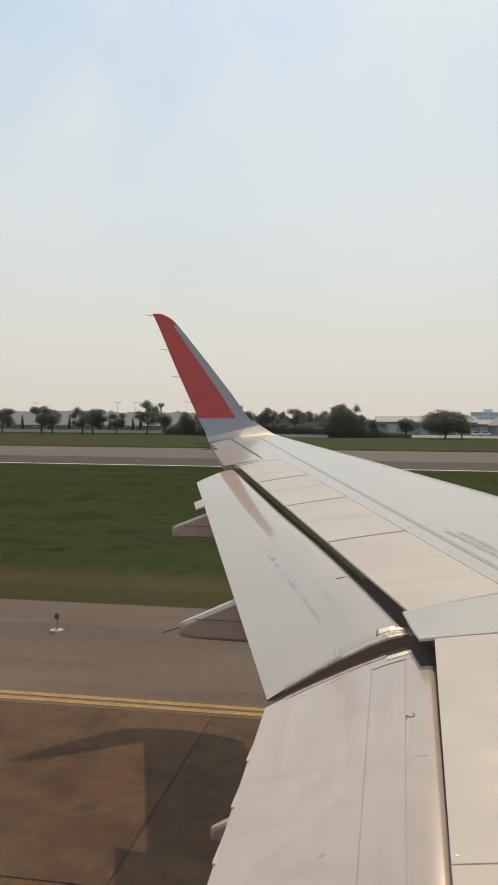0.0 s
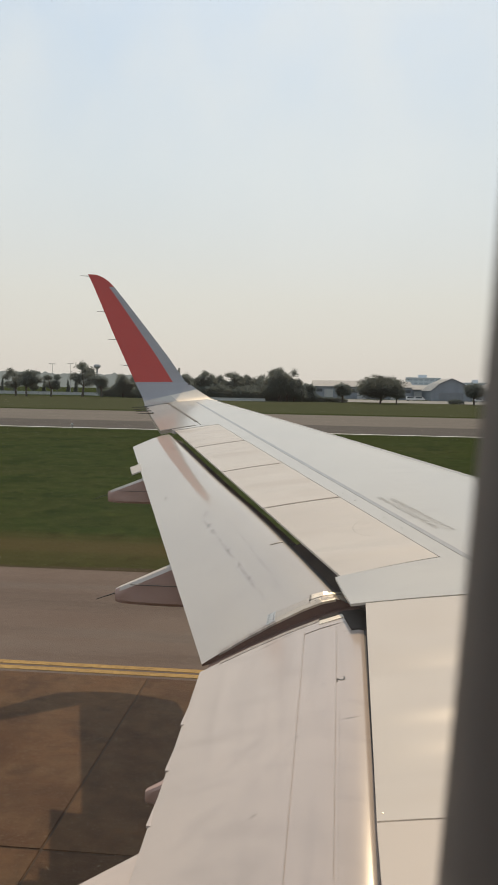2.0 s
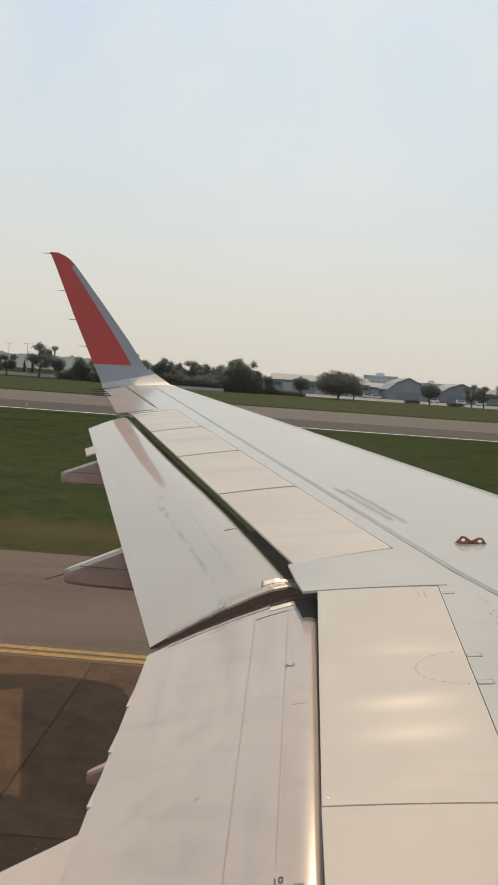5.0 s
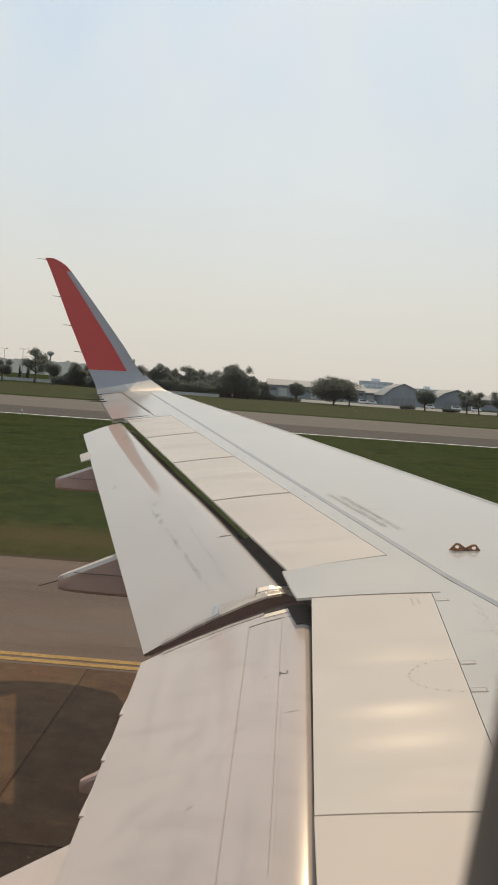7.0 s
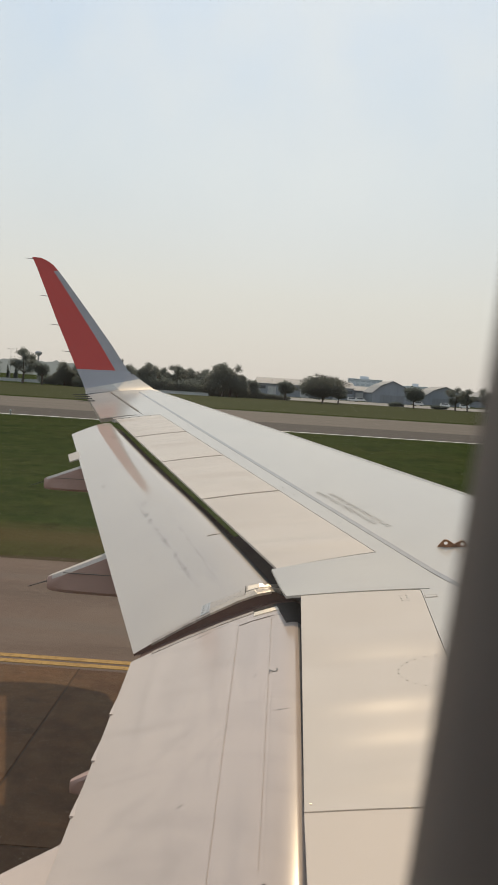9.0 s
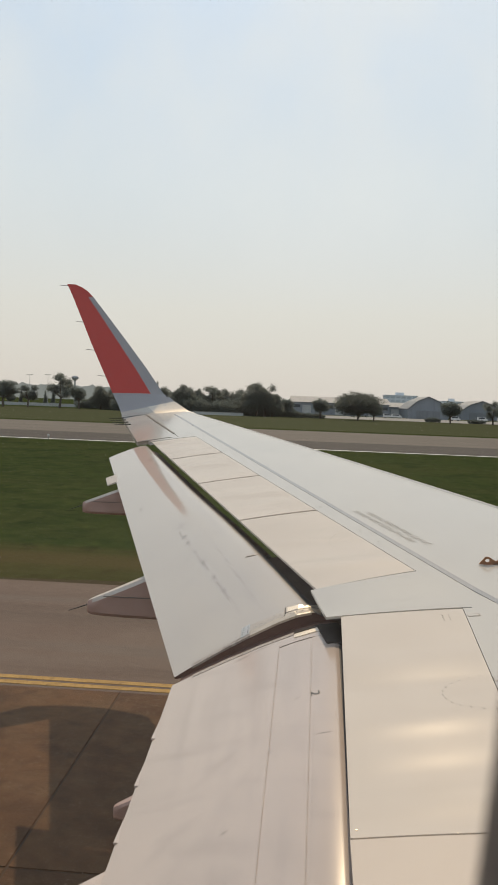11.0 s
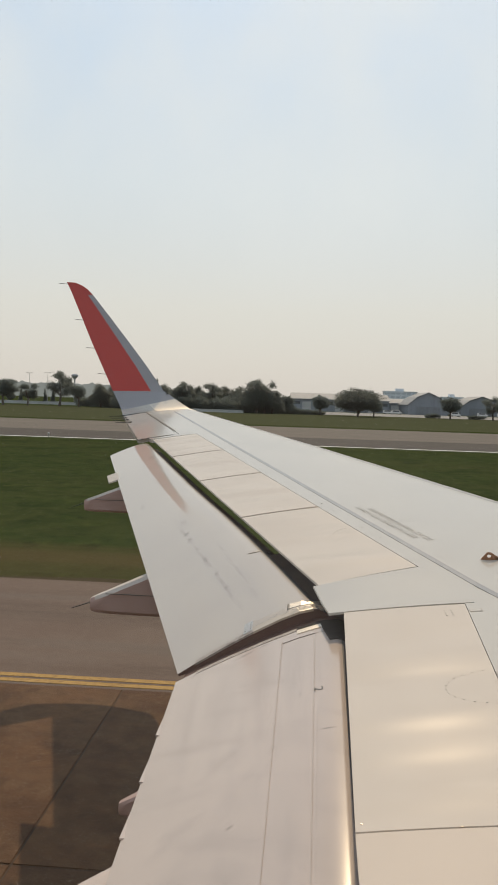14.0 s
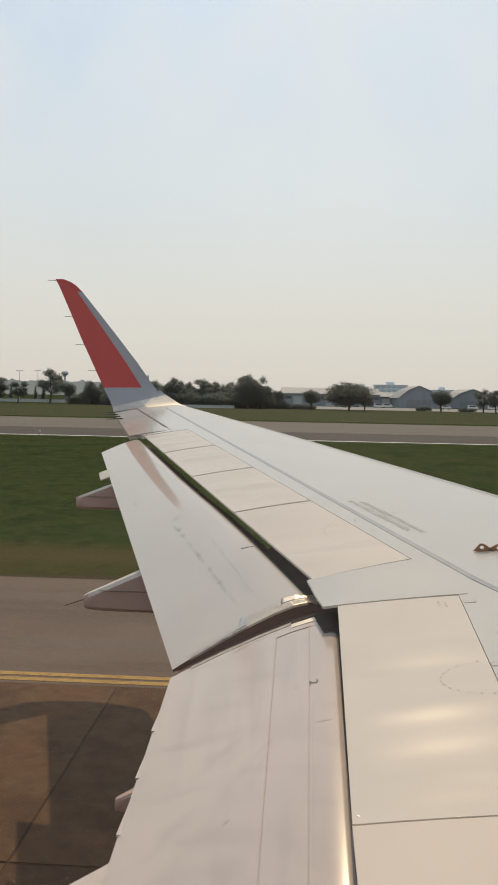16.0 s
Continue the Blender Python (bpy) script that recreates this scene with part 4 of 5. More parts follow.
dust_haze.inputs["Color"].default_value = (0.72, 0.74, 0.78, 1)
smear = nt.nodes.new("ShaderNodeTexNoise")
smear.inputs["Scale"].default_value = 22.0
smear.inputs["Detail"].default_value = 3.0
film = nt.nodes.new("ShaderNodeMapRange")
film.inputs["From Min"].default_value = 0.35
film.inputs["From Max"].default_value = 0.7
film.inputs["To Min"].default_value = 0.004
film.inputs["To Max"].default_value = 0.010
hazed = nt.nodes.new("ShaderNodeMixShader")
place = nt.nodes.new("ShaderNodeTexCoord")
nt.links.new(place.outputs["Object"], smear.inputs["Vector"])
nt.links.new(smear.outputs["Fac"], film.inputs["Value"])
nt.links.new(film.outputs[0], hazed.inputs["Fac"])
nt.links.new(clear.outputs[0], hazed.inputs[1])
nt.links.new(dust_haze.outputs[0], hazed.inputs[2])
nt.links.new(hazed.outputs[0], nt.nodes["Material Output"].inputs["Surface"])
pane = part("pane", loft([window_loop(-0.0005, EDGE_Y + 0.001), window_loop(-0.0005, EDGE_Y + 0.004)]), GLASS, window_panel, "acrylic window pane with a light dusting that stands in for haze")
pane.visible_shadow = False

# main landing gear under the wing root
for y in (3.35, 4.25):
    bm = bmesh.new()
    rings = []
    for dy, r in ((-0.2, 0.30), (-0.2, 0.50), (-0.15, 0.575), (0.15, 0.575), (0.2, 0.50), (0.2, 0.30)):
        rings.append([(2.2 + r * math.cos(k * math.tau / 24), y + dy, 0.585 + r * math.sin(k * math.tau / 24)) for k in range(24)])
    add_loft(bm, rings)
    part("main_wheel", bm, SEAL, airplane, "black main wheel")
bm = bmesh.new()
add_tube(bm, (2.2, 3.8, 0.58), (2.1, 3.8, 2.95), 0.10, 0.13, 12)
add_tube(bm, (2.2, 3.2, 0.585), (2.2, 4.4, 0.585), 0.06, 0.06, 10)
part("gear_leg", bm, POLE_GREY, airplane, "grey landing gear leg")

# ---- the ground ----
ground = part("ground", box(-3000, 3000, -3000, 4000, -1.0, 0.0), GRASS_GROUND)
tagged(ground, "flat green airfield grass with dry patches", "ground", kind="structure")


def strip(name, x0, x1, y0, y1, z, material, label, category):
    ob = part(name, box(x0, x1, y0, y1, -0.3, z), material)
    return tagged(ob, label, category, kind="structure")


strip("taxiway", -400, 400, -30, 13.55, 0.004, TAR, "brown stained concrete slab taxiway with tarred joints", "taxiway")
strip("pavement", -400, 400, 13.552, 20.4, 0.008, TARMAC, "grey worn tarmac taxiway shoulder", "pavement")
edge_lo, edge_hi = [], []
bm = bmesh.new()
for k in range(801):
    x = -100 + 0.25 * k
    wide = 0.30 + 0.28 * noise.noise(Vector((x * 0.35, 0, 0))) + 0.16 * noise.noise(Vector((x * 1.9, 3, 0)))
    edge_lo.append(bm.verts.new((x, 20.402, 0.006)))
    edge_hi.append(bm.verts.new((x, 20.43 + max(0.05, wide), 0.003)))
for k in range(800):
    bm.faces.new((edge_lo[k], edge_lo[k + 1], edge_hi[k + 1], edge_hi[k]))
tagged(part("verge", bm, DIRT), "dark uneven earth edge between tarmac and grass", "verge", kind="structure")
strip("runway", -2500, 2500, 84, 102, 0.008, RUBBER, "dark asphalt runway shoulder", "runway")
strip("runway_main", -2500, 2500, 102.01, 142, 0.010, RUNWAY, "pale asphalt runway", "runway")
strip("white_edge_line", -2500, 2500, 83.2, 83.9, 0.012, WHITE_LINE, "white painted runway edge line", "road marking")
strip("lawn", -2500, 2500, 150, 305, 0.004, DRY_GRASS, "dry olive grass between the runway and the trees", "lawn")
strip("apron", -6, 260, 306, 398, 0.006, CONCRETE, "pale concrete apron before the hangars", "apron")
strip("yellow_line_a", -400, 400, 13.645, 13.785, 0.016, YELLOW, "worn yellow taxiway edge line", "road marking")
strip("yellow_line_b", -400, 400, 13.88, 14.02, 0.014, YELLOW, "worn yellow taxiway edge line", "road marking")
# red and white sign panel painted on the taxiway, behind the wing
RED_MARK = mat("red_marking_paint", (0.36, 0.05, 0.04), 0.85, 0.0, [(2.0, 0.45, 0.7, (0.27, 0.045, 0.035), 0.8), (12.0, 0.5, 0.7, (0.2, 0.07, 0.05), 0.5)], None, 0.0, 0.1)
sign = part("ground_sign", box(-15.0, -10.0, 8.6, 12.6, -0.01, 0.020), RED_MARK)
tagged(sign, "red painted taxiway sign panel with a white border", "road marking", kind="structure")
for x0, x1, y0, y1 in ((-15.0, -10.0, 8.6, 8.78), (-15.0, -10.0, 12.42, 12.6), (-15.0, -14.82, 8.78, 12.42), (-10.18, -10.0, 8.78, 12.42)):
    part("border", box(x0, x1, y0, y1, 0.0, 0.024), WHITE_LINE, sign)
for x0, x1 in ((-14.2, -13.4), (-13.0, -12.0), (-11.6, -10.8)):
    part("bar", box(x0, x1, 9.6, 11.6, 0.0, 0.024), WHITE_LINE, sign)
hatch = part("yellow_hatching", box(-24.0, -16.0, 8.6, 13.3, -0.01, 0.018), TAR)
tagged(hatch, "black painted taxiway panel with slanting yellow bars", "road marking", kind="structure")
for k in range(5):
    x = -23.6 + 1.5 * k
    part("bar", loft([[(x, 8.75, z), (x + 0.55, 8.75, z), (x + 1.75, 13.15, z), (x + 1.2, 13.15, z)] for z in (0.0, 0.022)]), YELLOW, hatch)


def guidance_sign(x, y):
    """A low sign box on short legs over a concrete pad."""
    t = thing("taxiway_sign", "low red guidance sign in a pale case on a concrete pad", "sign", "", "", (x, y, 0.0))
    part("pad", box(-1.5, 1.5, -0.7, 0.7, -0.05, 0.06, 0.02), CONCRETE, t, "pale concrete pad")
    part("case", box(-1.05, 1.05, -0.14, 0.14, 0.2, 1.05, 0.02), PALE_WALL, t)
    part("face", box(-0.98, 0.98, -0.155, -0.142, 0.26, 0.99), RED_MARK, t, "red sign face")
    for k in range(5):
        part("bar", box(-0.8 + 0.34 * k, -0.6 + 0.34 * k, -0.162, -0.157, 0.42, 0.84), WHITE_LINE, t)
    for k in (-0.8, 0.0, 0.8):
        part("leg", box(k - 0.04, k + 0.04, -0.04, 0.04, 0.062, 0.198), POLE_GREY, t)


guidance_sign(-27.0, 36.0)
# concrete slabs of the taxiway with tarred joints
nt = BROWN.node_tree
b = nt.nodes["Principled BSDF"]
info, tone, scale = nt.nodes.new("ShaderNodeObjectInfo"), nt.nodes.new("ShaderNodeMapRange"), nt.nodes.new("ShaderNodeHueSaturation")
tone.inputs["To Min"].default_value, tone.inputs["To Max"].default_value = 0.85, 1.25
scale.inputs["Saturation"].default_value = 1.14
nt.links.new(info.outputs["Random"], tone.inputs["Value"])
nt.links.new(tone.outputs[0], scale.inputs["Value"])
nt.links.new(b.inputs["Base Color"].links[0].from_socket, scale.inputs["Color"])
nt.links.new(scale.outputs[0], b.inputs["Base Color"])
SLAB = 4.6
slab_me = box(0.008, SLAB - 0.008, 0.008, SLAB - 0.008, -0.1, 0.014, 0.008)
slab_data = bpy.data.meshes.new("slab")
slab_me.to_mesh(slab_data)
slab_me.free()
slab_data.materials.append(BROWN)

# ---- trees ----
def leaf_cloud(rng, lumps, count, size, fill=0.35):
    """Many small leaf cards in lumpy ellipsoids (x, y, z, rx, ry, up, down), thicker towards their uneven outside."""
    weights = [r[3] * r[4] * (r[5] + r[6]) for r in lumps]
    verts, faces = [], []
    for n, lump in enumerate(rng.choices(lumps, weights, k=count)):
        x, y, z, rx, ry, up, down = lump
        d = Vector((rng.gauss(0, 1), rng.gauss(0, 1), rng.gauss(0, 1))).normalized()
        seat = Vector((x, y, z)) * 0.37
        r = 1.0 + 0.42 * noise.noise(d * 1.9 + seat) + 0.26 * noise.noise(d * 4.5 + seat) + 0.16 * noise.noise(d * 11.0 + seat)
        r *= rng.random() ** fill * rng.uniform(0.9, 1.06)
        c = Vector((x + d.x * rx * r, y + d.y * ry * r, z + d.z * (up if d.z > 0 else down) * r))
        u = Vector((rng.gauss(0, 1), rng.gauss(0, 1), rng.gauss(0, 0.6))).normalized()
        v = u.cross(Vector((rng.gauss(0, 1), rng.gauss(0, 1), rng.gauss(0, 0.5)))).normalized()
        s = size * rng.uniform(0.5, 1.3)
        verts += [c - u * s * 0.6 - v * s * 0.2, c + u * s * 0.1 - v * s * 0.5, c + u * s * 0.65 + v * s * 0.1, c - u * s * 0.2 + v * s * 0.5]
        faces.append((4 * n, 4 * n + 1, 4 * n + 2, 4 * n + 3))
    me = bpy.data.meshes.new("crown")
    me.from_pydata(verts, [], faces)
    return me


def leaves(name, me, material, parent):
    me.materials.append(material)
    ob = new(name, me)
    ob.parent = parent
    return ob


def tree(style, seed, label):
    rng = random.Random(seed)
    t = thing("tree", label, "tree", "trees along the airfield")
    trunk = bmesh.new()
    lumps = []
    if style == "umbrella":
        h, fork = 8.6, 1.5
        lumps += [(0.3, 0, 4.3, 5.7, 5.7, 3.6, 2.3), (0.3, 0, 4.2, 4.6, 4.6, 3.4, 2.8)]
        for k in range(11):
            a, r = rng.uniform(0, math.tau), rng.uniform(2.2, 5.0)
            lumps.append((r * math.cos(a), r * math.sin(a), 5.3 - 0.07 * r * r + rng.uniform(-0.9, 0.5), rng.uniform(1.6, 2.4), rng.uniform(1.6, 2.4), rng.uniform(1.2, 1.9), rng.uniform(1.0, 1.7)))
        count, size, leaf, fill = 32000, 0.25, LEAF_BROWN, 0.4
    elif style == "tall":
        h, fork = 11.0, 2.6
        lumps.append((0, 0, 4.8, 3.1, 3.0, 4.3, 3.2))
        for k in range(18):
            a, z = rng.uniform(0, math.tau), rng.uniform(2.4, 8.8)
            r = 3.7 * math.sin(math.pi * (z / 11.5) ** 0.75) * rng.uniform(0.45, 1.0)
            big = rng.uniform(0.8, 1.6) * (1.25 - 0.05 * z)
            lumps.append((r * math.cos(a), r * math.sin(a), z, big * 1.1, big, big * rng.uniform(0.9, 1.3), big))
        count, size, leaf, fill = 19000, 0.22, LEAF_OLIVE, 0.5
    elif style == "airy":
        h, fork = 9.5, 2.8
        for k in range(13):
            a, r = rng.uniform(0, math.tau), 3.1 * math.sqrt(rng.random())
            lumps.append((r * math.cos(a), r * math.sin(a), rng.uniform(3.4, 8.2), rng.uniform(1.0, 1.7), rng.uniform(1.0, 1.7), rng.uniform(1.0, 1.7), rng.uniform(0.9, 1.5)))
        count, size, leaf, fill = 9000, 0.19, LEAF_OLIVE, 0.7
    elif style == "lawn":
        h, fork = 8.5, 2.4
        for k in range(11):
            a, r = rng.uniform(0, math.tau), 2.5 * math.sqrt(rng.random())
            lumps.append((r * math.cos(a), r * math.sin(a), rng.uniform(3.6, 7.0) - 0.12 * r * r, rng.uniform(1.0, 1.6), rng.uniform(1.0, 1.6), rng.uniform(0.9, 1.5), rng.uniform(0.7, 1.2)))
        count, size, leaf, fill = 9500, 0.20, LEAF_DARK, 0.5
    elif style == "small":
        h, fork = 6.0, 1.6
        lumps.append((0, 0, 3.6, 2.0, 2.0, 1.9, 1.7))
        for k in range(6):
            a = rng.uniform(0, math.tau)
            lumps.append((1.4 * math.cos(a), 1.4 * math.sin(a), rng.uniform(2.4, 4.6), rng.uniform(0.8, 1.3), rng.uniform(0.8, 1.3), rng.uniform(0.7, 1.2), rng.uniform(0.7, 1.1)))
        count, size, leaf, fill = 8500, 0.20, LEAF_DARK, 0.4
    else:
        h, fork = 10.0, 1.5
        for k in range(9):
            u = k / 8
            lumps.append((rng.uniform(-0.25, 0.25), rng.uniform(-0.25, 0.25), 1.8 + 7.8 * u, 1.35 - 0.95 * u, 1.35 - 0.95 * u, 1.0, 0.8))
        count, size, leaf, fill = 5000, 0.22, LEAF_DARK, 0.5
    base = h * 0.02 + 0.06
    bend = Vector((rng.uniform(-0.3, 0.3), rng.uniform(-0.3, 0.3), fork))
    add_tube(trunk, (0, 0, -0.3), bend, base * 1.25, base * 0.85, 8)
    for lump in rng.sample(lumps, min(9, len(lumps))):
        mid = bend + (Vector(lump[:3]) - bend) * 0.55 + Vector((0, 0, -0.3))
        add_tube(trunk, bend - Vector((0, 0, 0.1)), mid, base * 0.5, base * 0.3, 6)
        add_tube(trunk, mid, lump[:3], base * 0.3, 0.03, 5)
    part("trunk", trunk, BARK, t)
    leaves("crown", leaf_cloud(rng, lumps, count, size, fill), leaf, t)
    return t


def bush(seed, label):
    rng = random.Random(seed)
    t = thing("bush", label, "bush", "bushes along the airfield")
    lumps = []
    for k in range(11):
        x = -5.5 + 1.1 * k + rng.uniform(-0.5, 0.5)
        lumps.append((x, rng.uniform(-1.2, 1.2), rng.uniform(1.0, 2.4), rng.uniform(1.4, 2.3), rng.uniform(1.2, 1.9), rng.uniform(1.2, 2.6) * (1.15 - 0.02 * x * x), 2.0))
    stems = bmesh.new()
    for lump in lumps:
        add_tube(stems, (lump[0] * 0.7, lump[1] * 0.7, -0.2), lump[:3], 0.09, 0.03, 5)
    tagged(part("stems", stems, BARK, t), kind="stuff")
    leaves("foliage", leaf_cloud(rng, lumps, 14500, 0.22, 0.4), LEAF_DARK if seed % 2 else LEAF_OLIVE, t)
    return t


def spot(bearing, y, z=0.0):
    """A place on the ground: degrees ahead of abeam, and metres out."""
    return (y * math.tan(radians(bearing)), y + 1.8, z)


kinds = {
    "umbrella": [tree("umbrella", 11, "broad dark umbrella-shaped tree on the grass")],
    "tall": [tree("tall", 21, "tall leafy tree behind the runway"), tree("tall", 22, "tall leafy tree behind the runway")],
    "airy": [tree("airy", 31, "thin-crowned tree with bare limbs on the lawn"), tree("airy", 32, "thin-crowned tree with bare limbs on the lawn")],
    "lawn": [tree("lawn", 71, "leafy dark tree with a bare bent trunk on the lawn"), tree("lawn", 72, "leafy dark tree with a bare bent trunk on the lawn"), tree("lawn", 73, "leafy dark tree with a bare bent trunk on the lawn")],
    "small": [tree("small", 41, "small round dark tree on the lawn"), tree("small", 42, "small round dark tree on the lawn")],
    "pine": [tree("pine", 51, "slim pointed dark conifer in a row"), tree("pine", 52, "slim pointed dark conifer in a row")],
    "bush": [bush(61, "dense dark shrubbery along the airfield"), bush(62, "dense olive shrubbery along the airfield"), bush(63, "dense dark shrubbery along the airfield")],
}
used = {}
plant_rng = random.Random(5)
GROW = 1.3


def plant(kind, bearing, y, size=1.0, turn=None):
    n = used.get(kind, 0)
    used[kind] = n + 1
    src = kinds[kind][n % len(kinds[kind])]
    x, yy, z = spot(bearing, y)
    m = pose(x, yy, z, 0, 0, plant_rng.uniform(0, 360) if turn is None else turn)
    if n < len(kinds[kind]):
        ob = src
        ob.matrix_basis = m
    else:
        ob = copy_thing(src, m)
    ob.scale = (size * GROW * 1.15, size * GROW * 1.15, size * GROW)
    return ob


# lawn with scattered trees, rearwards
for b, y, k, s in ((-30, 262, "airy", 1.25), (-26.9, 285, "lawn", 1.0), (-24.3, 278, "lawn", 1.05), (-23.6, 284, "lawn", 1.0), (-21.6, 290, "airy", 0.85), (-20.9, 284, "lawn", 1.0), (-19.3, 288, "lawn", 0.82), (-17.2, 300, "airy", 1.1), (-15.9, 290, "lawn", 0.85), (-14.4, 300, "tall", 0.7), (-12.8, 300, "small", 1.1)):
    plant(k, b, y, s)
for k in range(16):
    plant("pine", -32 + 1.05 * k + plant_rng.uniform(-0.35, 0.35), plant_rng.uniform(366, 376), plant_rng.uniform(0.42, 0.6))
for k in range(4):
    plant("small", -31 + 3.3 * k + plant_rng.uniform(-0.8, 0.8), plant_rng.uniform(358, 364), plant_rng.uniform(0.5, 0.7))
# dense belt of trees outboard of the wing tip
for k in range(4):
    plant("pine", -12.4 + 0.62 * k + plant_rng.uniform(-0.15, 0.15), 372 + plant_rng.uniform(-4, 4), plant_rng.uniform(0.8, 1.0))
for b, y, s in ((-15.0, 316, 0.7), (-13.4, 300, 0.7), (-12.0, 296, 0.9), (-10.6, 292, 0.75), (-9.4, 288, 1.0), (-8.2, 286, 0.8), (-7.0, 284, 1.05), (-5.9, 284, 0.8), (-4.9, 286, 0.95), (-3.9, 287, 0.7), (-2.6, 286, 0.75), (-1.5, 288, 0.55), (-0.5, 290, 0.4), (0.6, 292, 0.35), (8.6, 300, 0.3), (11.5, 300, 0.3)):
    plant("bush", b, y, s, plant_rng.uniform(-25, 25))
for b, y, k, s in ((-14.3, 330, "airy", 0.8), (-13.0, 304, "tall", 0.7), (-11.6, 300, "airy", 0.85), (-10.5, 296, "tall", 0.72), (-9.7, 299, "airy", 0.8), (-8.7, 292, "tall", 0.82), (-7.8, 297, "tall", 0.74), (-6.8, 291, "airy", 0.85), (-6.2, 296, "tall", 0.76), (-5.4, 293, "tall", 0.72), (-1.6, 290, "small", 0.9), (-4.5, 294, "airy", 0.8), (-3.6, 280, "tall", 0.92), (-2.5, 283, "tall", 0.66), (-3.0, 282, "airy", 0.95), (0.9, 288, "small", 0.95), (3.5, 276, "umbrella", 0.92), (4.6, 282, "small", 0.85), (9.8, 285, "small", 1.05), (12.6, 290, "airy", 0.7), (13.4, 284, "airy", 0.66), (14.6, 286, "airy", 0.72), (17.0, 280, "tall", 0.75), (18.0, 284, "tall", 0.8), (21, 290, "tall", 0.85)):
    plant(k, b, y, s)
for b in (-34, -38, 25, 29, 34):
    plant("bush", b, 290, 1.3, 5)

# ---- buildings beyond the airfield ----
def hangar(name, b0, b1, y, wall_h, roof_h, deep, material, label, bays):
    """A long shed with a shallow curved roof, doors and windows on the airfield side."""
    x0, x1 = spot(b0, y)[0], spot(b1, y)[0]
    t = thing(name, label, "hangar", "", "", ((x0 + x1) / 2, y, 0))
    w = (x1 - x0) / 2
    part("wall", box(-w, w, 0, deep, -0.2, wall_h), HANGAR_WALL, t)
    rings = []
    for x in (-w - 0.6, w + 0.6):
        arcp = [(x, -0.6 + (deep + 1.2) * k / 10, wall_h + 0.02 + roof_h * math.sin(math.pi * k / 10)) for k in range(11)]
        rings.append(arcp + [(px, py, pz - 0.25) for px, py, pz in reversed(arcp)])
    part("roof", loft(rings), HANGAR_ROOF, t, "pale curved metal roof")
    for k in range(bays):
        cx = -w + (k + 0.5) * 2 * w / bays
        bw = 0.8 * w / bays
        if k % 3 == 1:
            d = part("door", box(cx - bw, cx + bw, -0.12, 0.02, -0.1, wall_h * 0.75), PALE_WALL, t, "pale sliding door")
            part("rail", box(cx - bw * 1.1, cx + bw * 1.1, -0.2, -0.1, wall_h * 0.76, wall_h * 0.8), POLE_GREY, d)
        else:
            part("window", box(cx - bw, cx + bw, -0.06, 0.02, wall_h * 0.55, wall_h * 0.8), DARK_GLASS, t)
    return t


hangar("hangar", -1.2, 5.6, 420, 6.2, 3.2, 40, HANGAR_WALL, "long grey hangar with a pale curved roof", 9)


def gabled(name, b0, b1, y, wall_h, roof_h, deep, label):
    """A shed whose gable faces the airfield."""
    x0, x1 = spot(b0, y)[0], spot(b1, y)[0]
    w = (x1 - x0) / 2
    t = thing(name, label, "hangar", "sheds beyond the runway", "", ((x0 + x1) / 2, y, 0))
    prof = [(-w, wall_h), (-w * 0.55, wall_h + roof_h * 0.62), (0, wall_h + roof_h), (w * 0.55, wall_h + roof_h * 0.62), (w, wall_h)]
    part("wall", loft([[(-w, yy, -0.2)] + [(x, yy, z) for x, z in prof] + [(w, yy, -0.2)] for yy in (0, deep)]), HANGAR_WALL, t)
    over = [(x * 1.04, z + 0.15) for x, z in prof]
    part("roof", loft([[(x, yy, z) for x, z in over] + [(x, yy, z - 0.12) for x, z in reversed(over)] for yy in (-0.8, deep + 0.8)]), HANGAR_ROOF, t, "pale ribbed metal roof")
    part("door", box(-w * 0.6, w * 0.6, -0.12, 0.02, -0.1, wall_h * 0.85), HANGAR_DOOR, t, "closed dark grey hangar door")
    return t


gabled("hangar", 6.9, 9.6, 400, 4.6, 6.2, 40, "grey gabled hangar with a pale roof")
gabled("hangar", 10.4, 13.2, 430, 4.4, 5.6, 40, "grey gabled hangar with a pale roof")
hangar("terminal_shed", 13.5, 24.0, 470, 6.0, 2.8, 36, HANGAR_WALL, "long grey shed with a pale roof", 8)
hangar("terminal_shed", 4.9, 8.0, 455, 5.4, 2.5, 30, HANGAR_WALL, "low grey shed with a pale roof", 4)


def block(b0, b1, y, floors, label):
    x0, x1 = spot(b0, y)[0], spot(b1, y)[0]
    w = (x1 - x0) / 2
    h = floors * 3.3
    t = thing("office_building", label, "building", "", "", ((x0 + x1) / 2, y, 0))
    part("wall", box(-w, w, 0, 20, -0.2, h), HAZY_WALL, t)
    part("roof", box(-w - 0.4, w + 0.4, -0.4, 20.4, h, h + 0.6), HAZY_WALL, t)
    part("lift_house", box(-w * 0.3, w * 0.2, 4, 12, h + 0.6, h + 3.2), HAZY_WALL, t)
    n = max(4, int(w / 2.2))
    for f in range(floors):
        for k in range(n):
            cx = -w + (k + 0.5) * 2 * w / n
            part("window", box(cx - w / n * 0.7, cx + w / n * 0.7, -0.08, 0.02, f * 3.3 + 1.0, f * 3.3 + 2.6), HAZY_GLASS, t)
    return t


# walls and windows paled in their colour to imitate distance haze
HAZY_WALL = mat("haze_tinted_wall", (0.62, 0.66, 0.70), 0.8, 0.0, [(0.1, 0.4, 0.7, (0.56, 0.60, 0.64), 0.7)])
HAZY_GLASS = mat("haze_tinted_window", (0.42, 0.47, 0.52), 0.3)
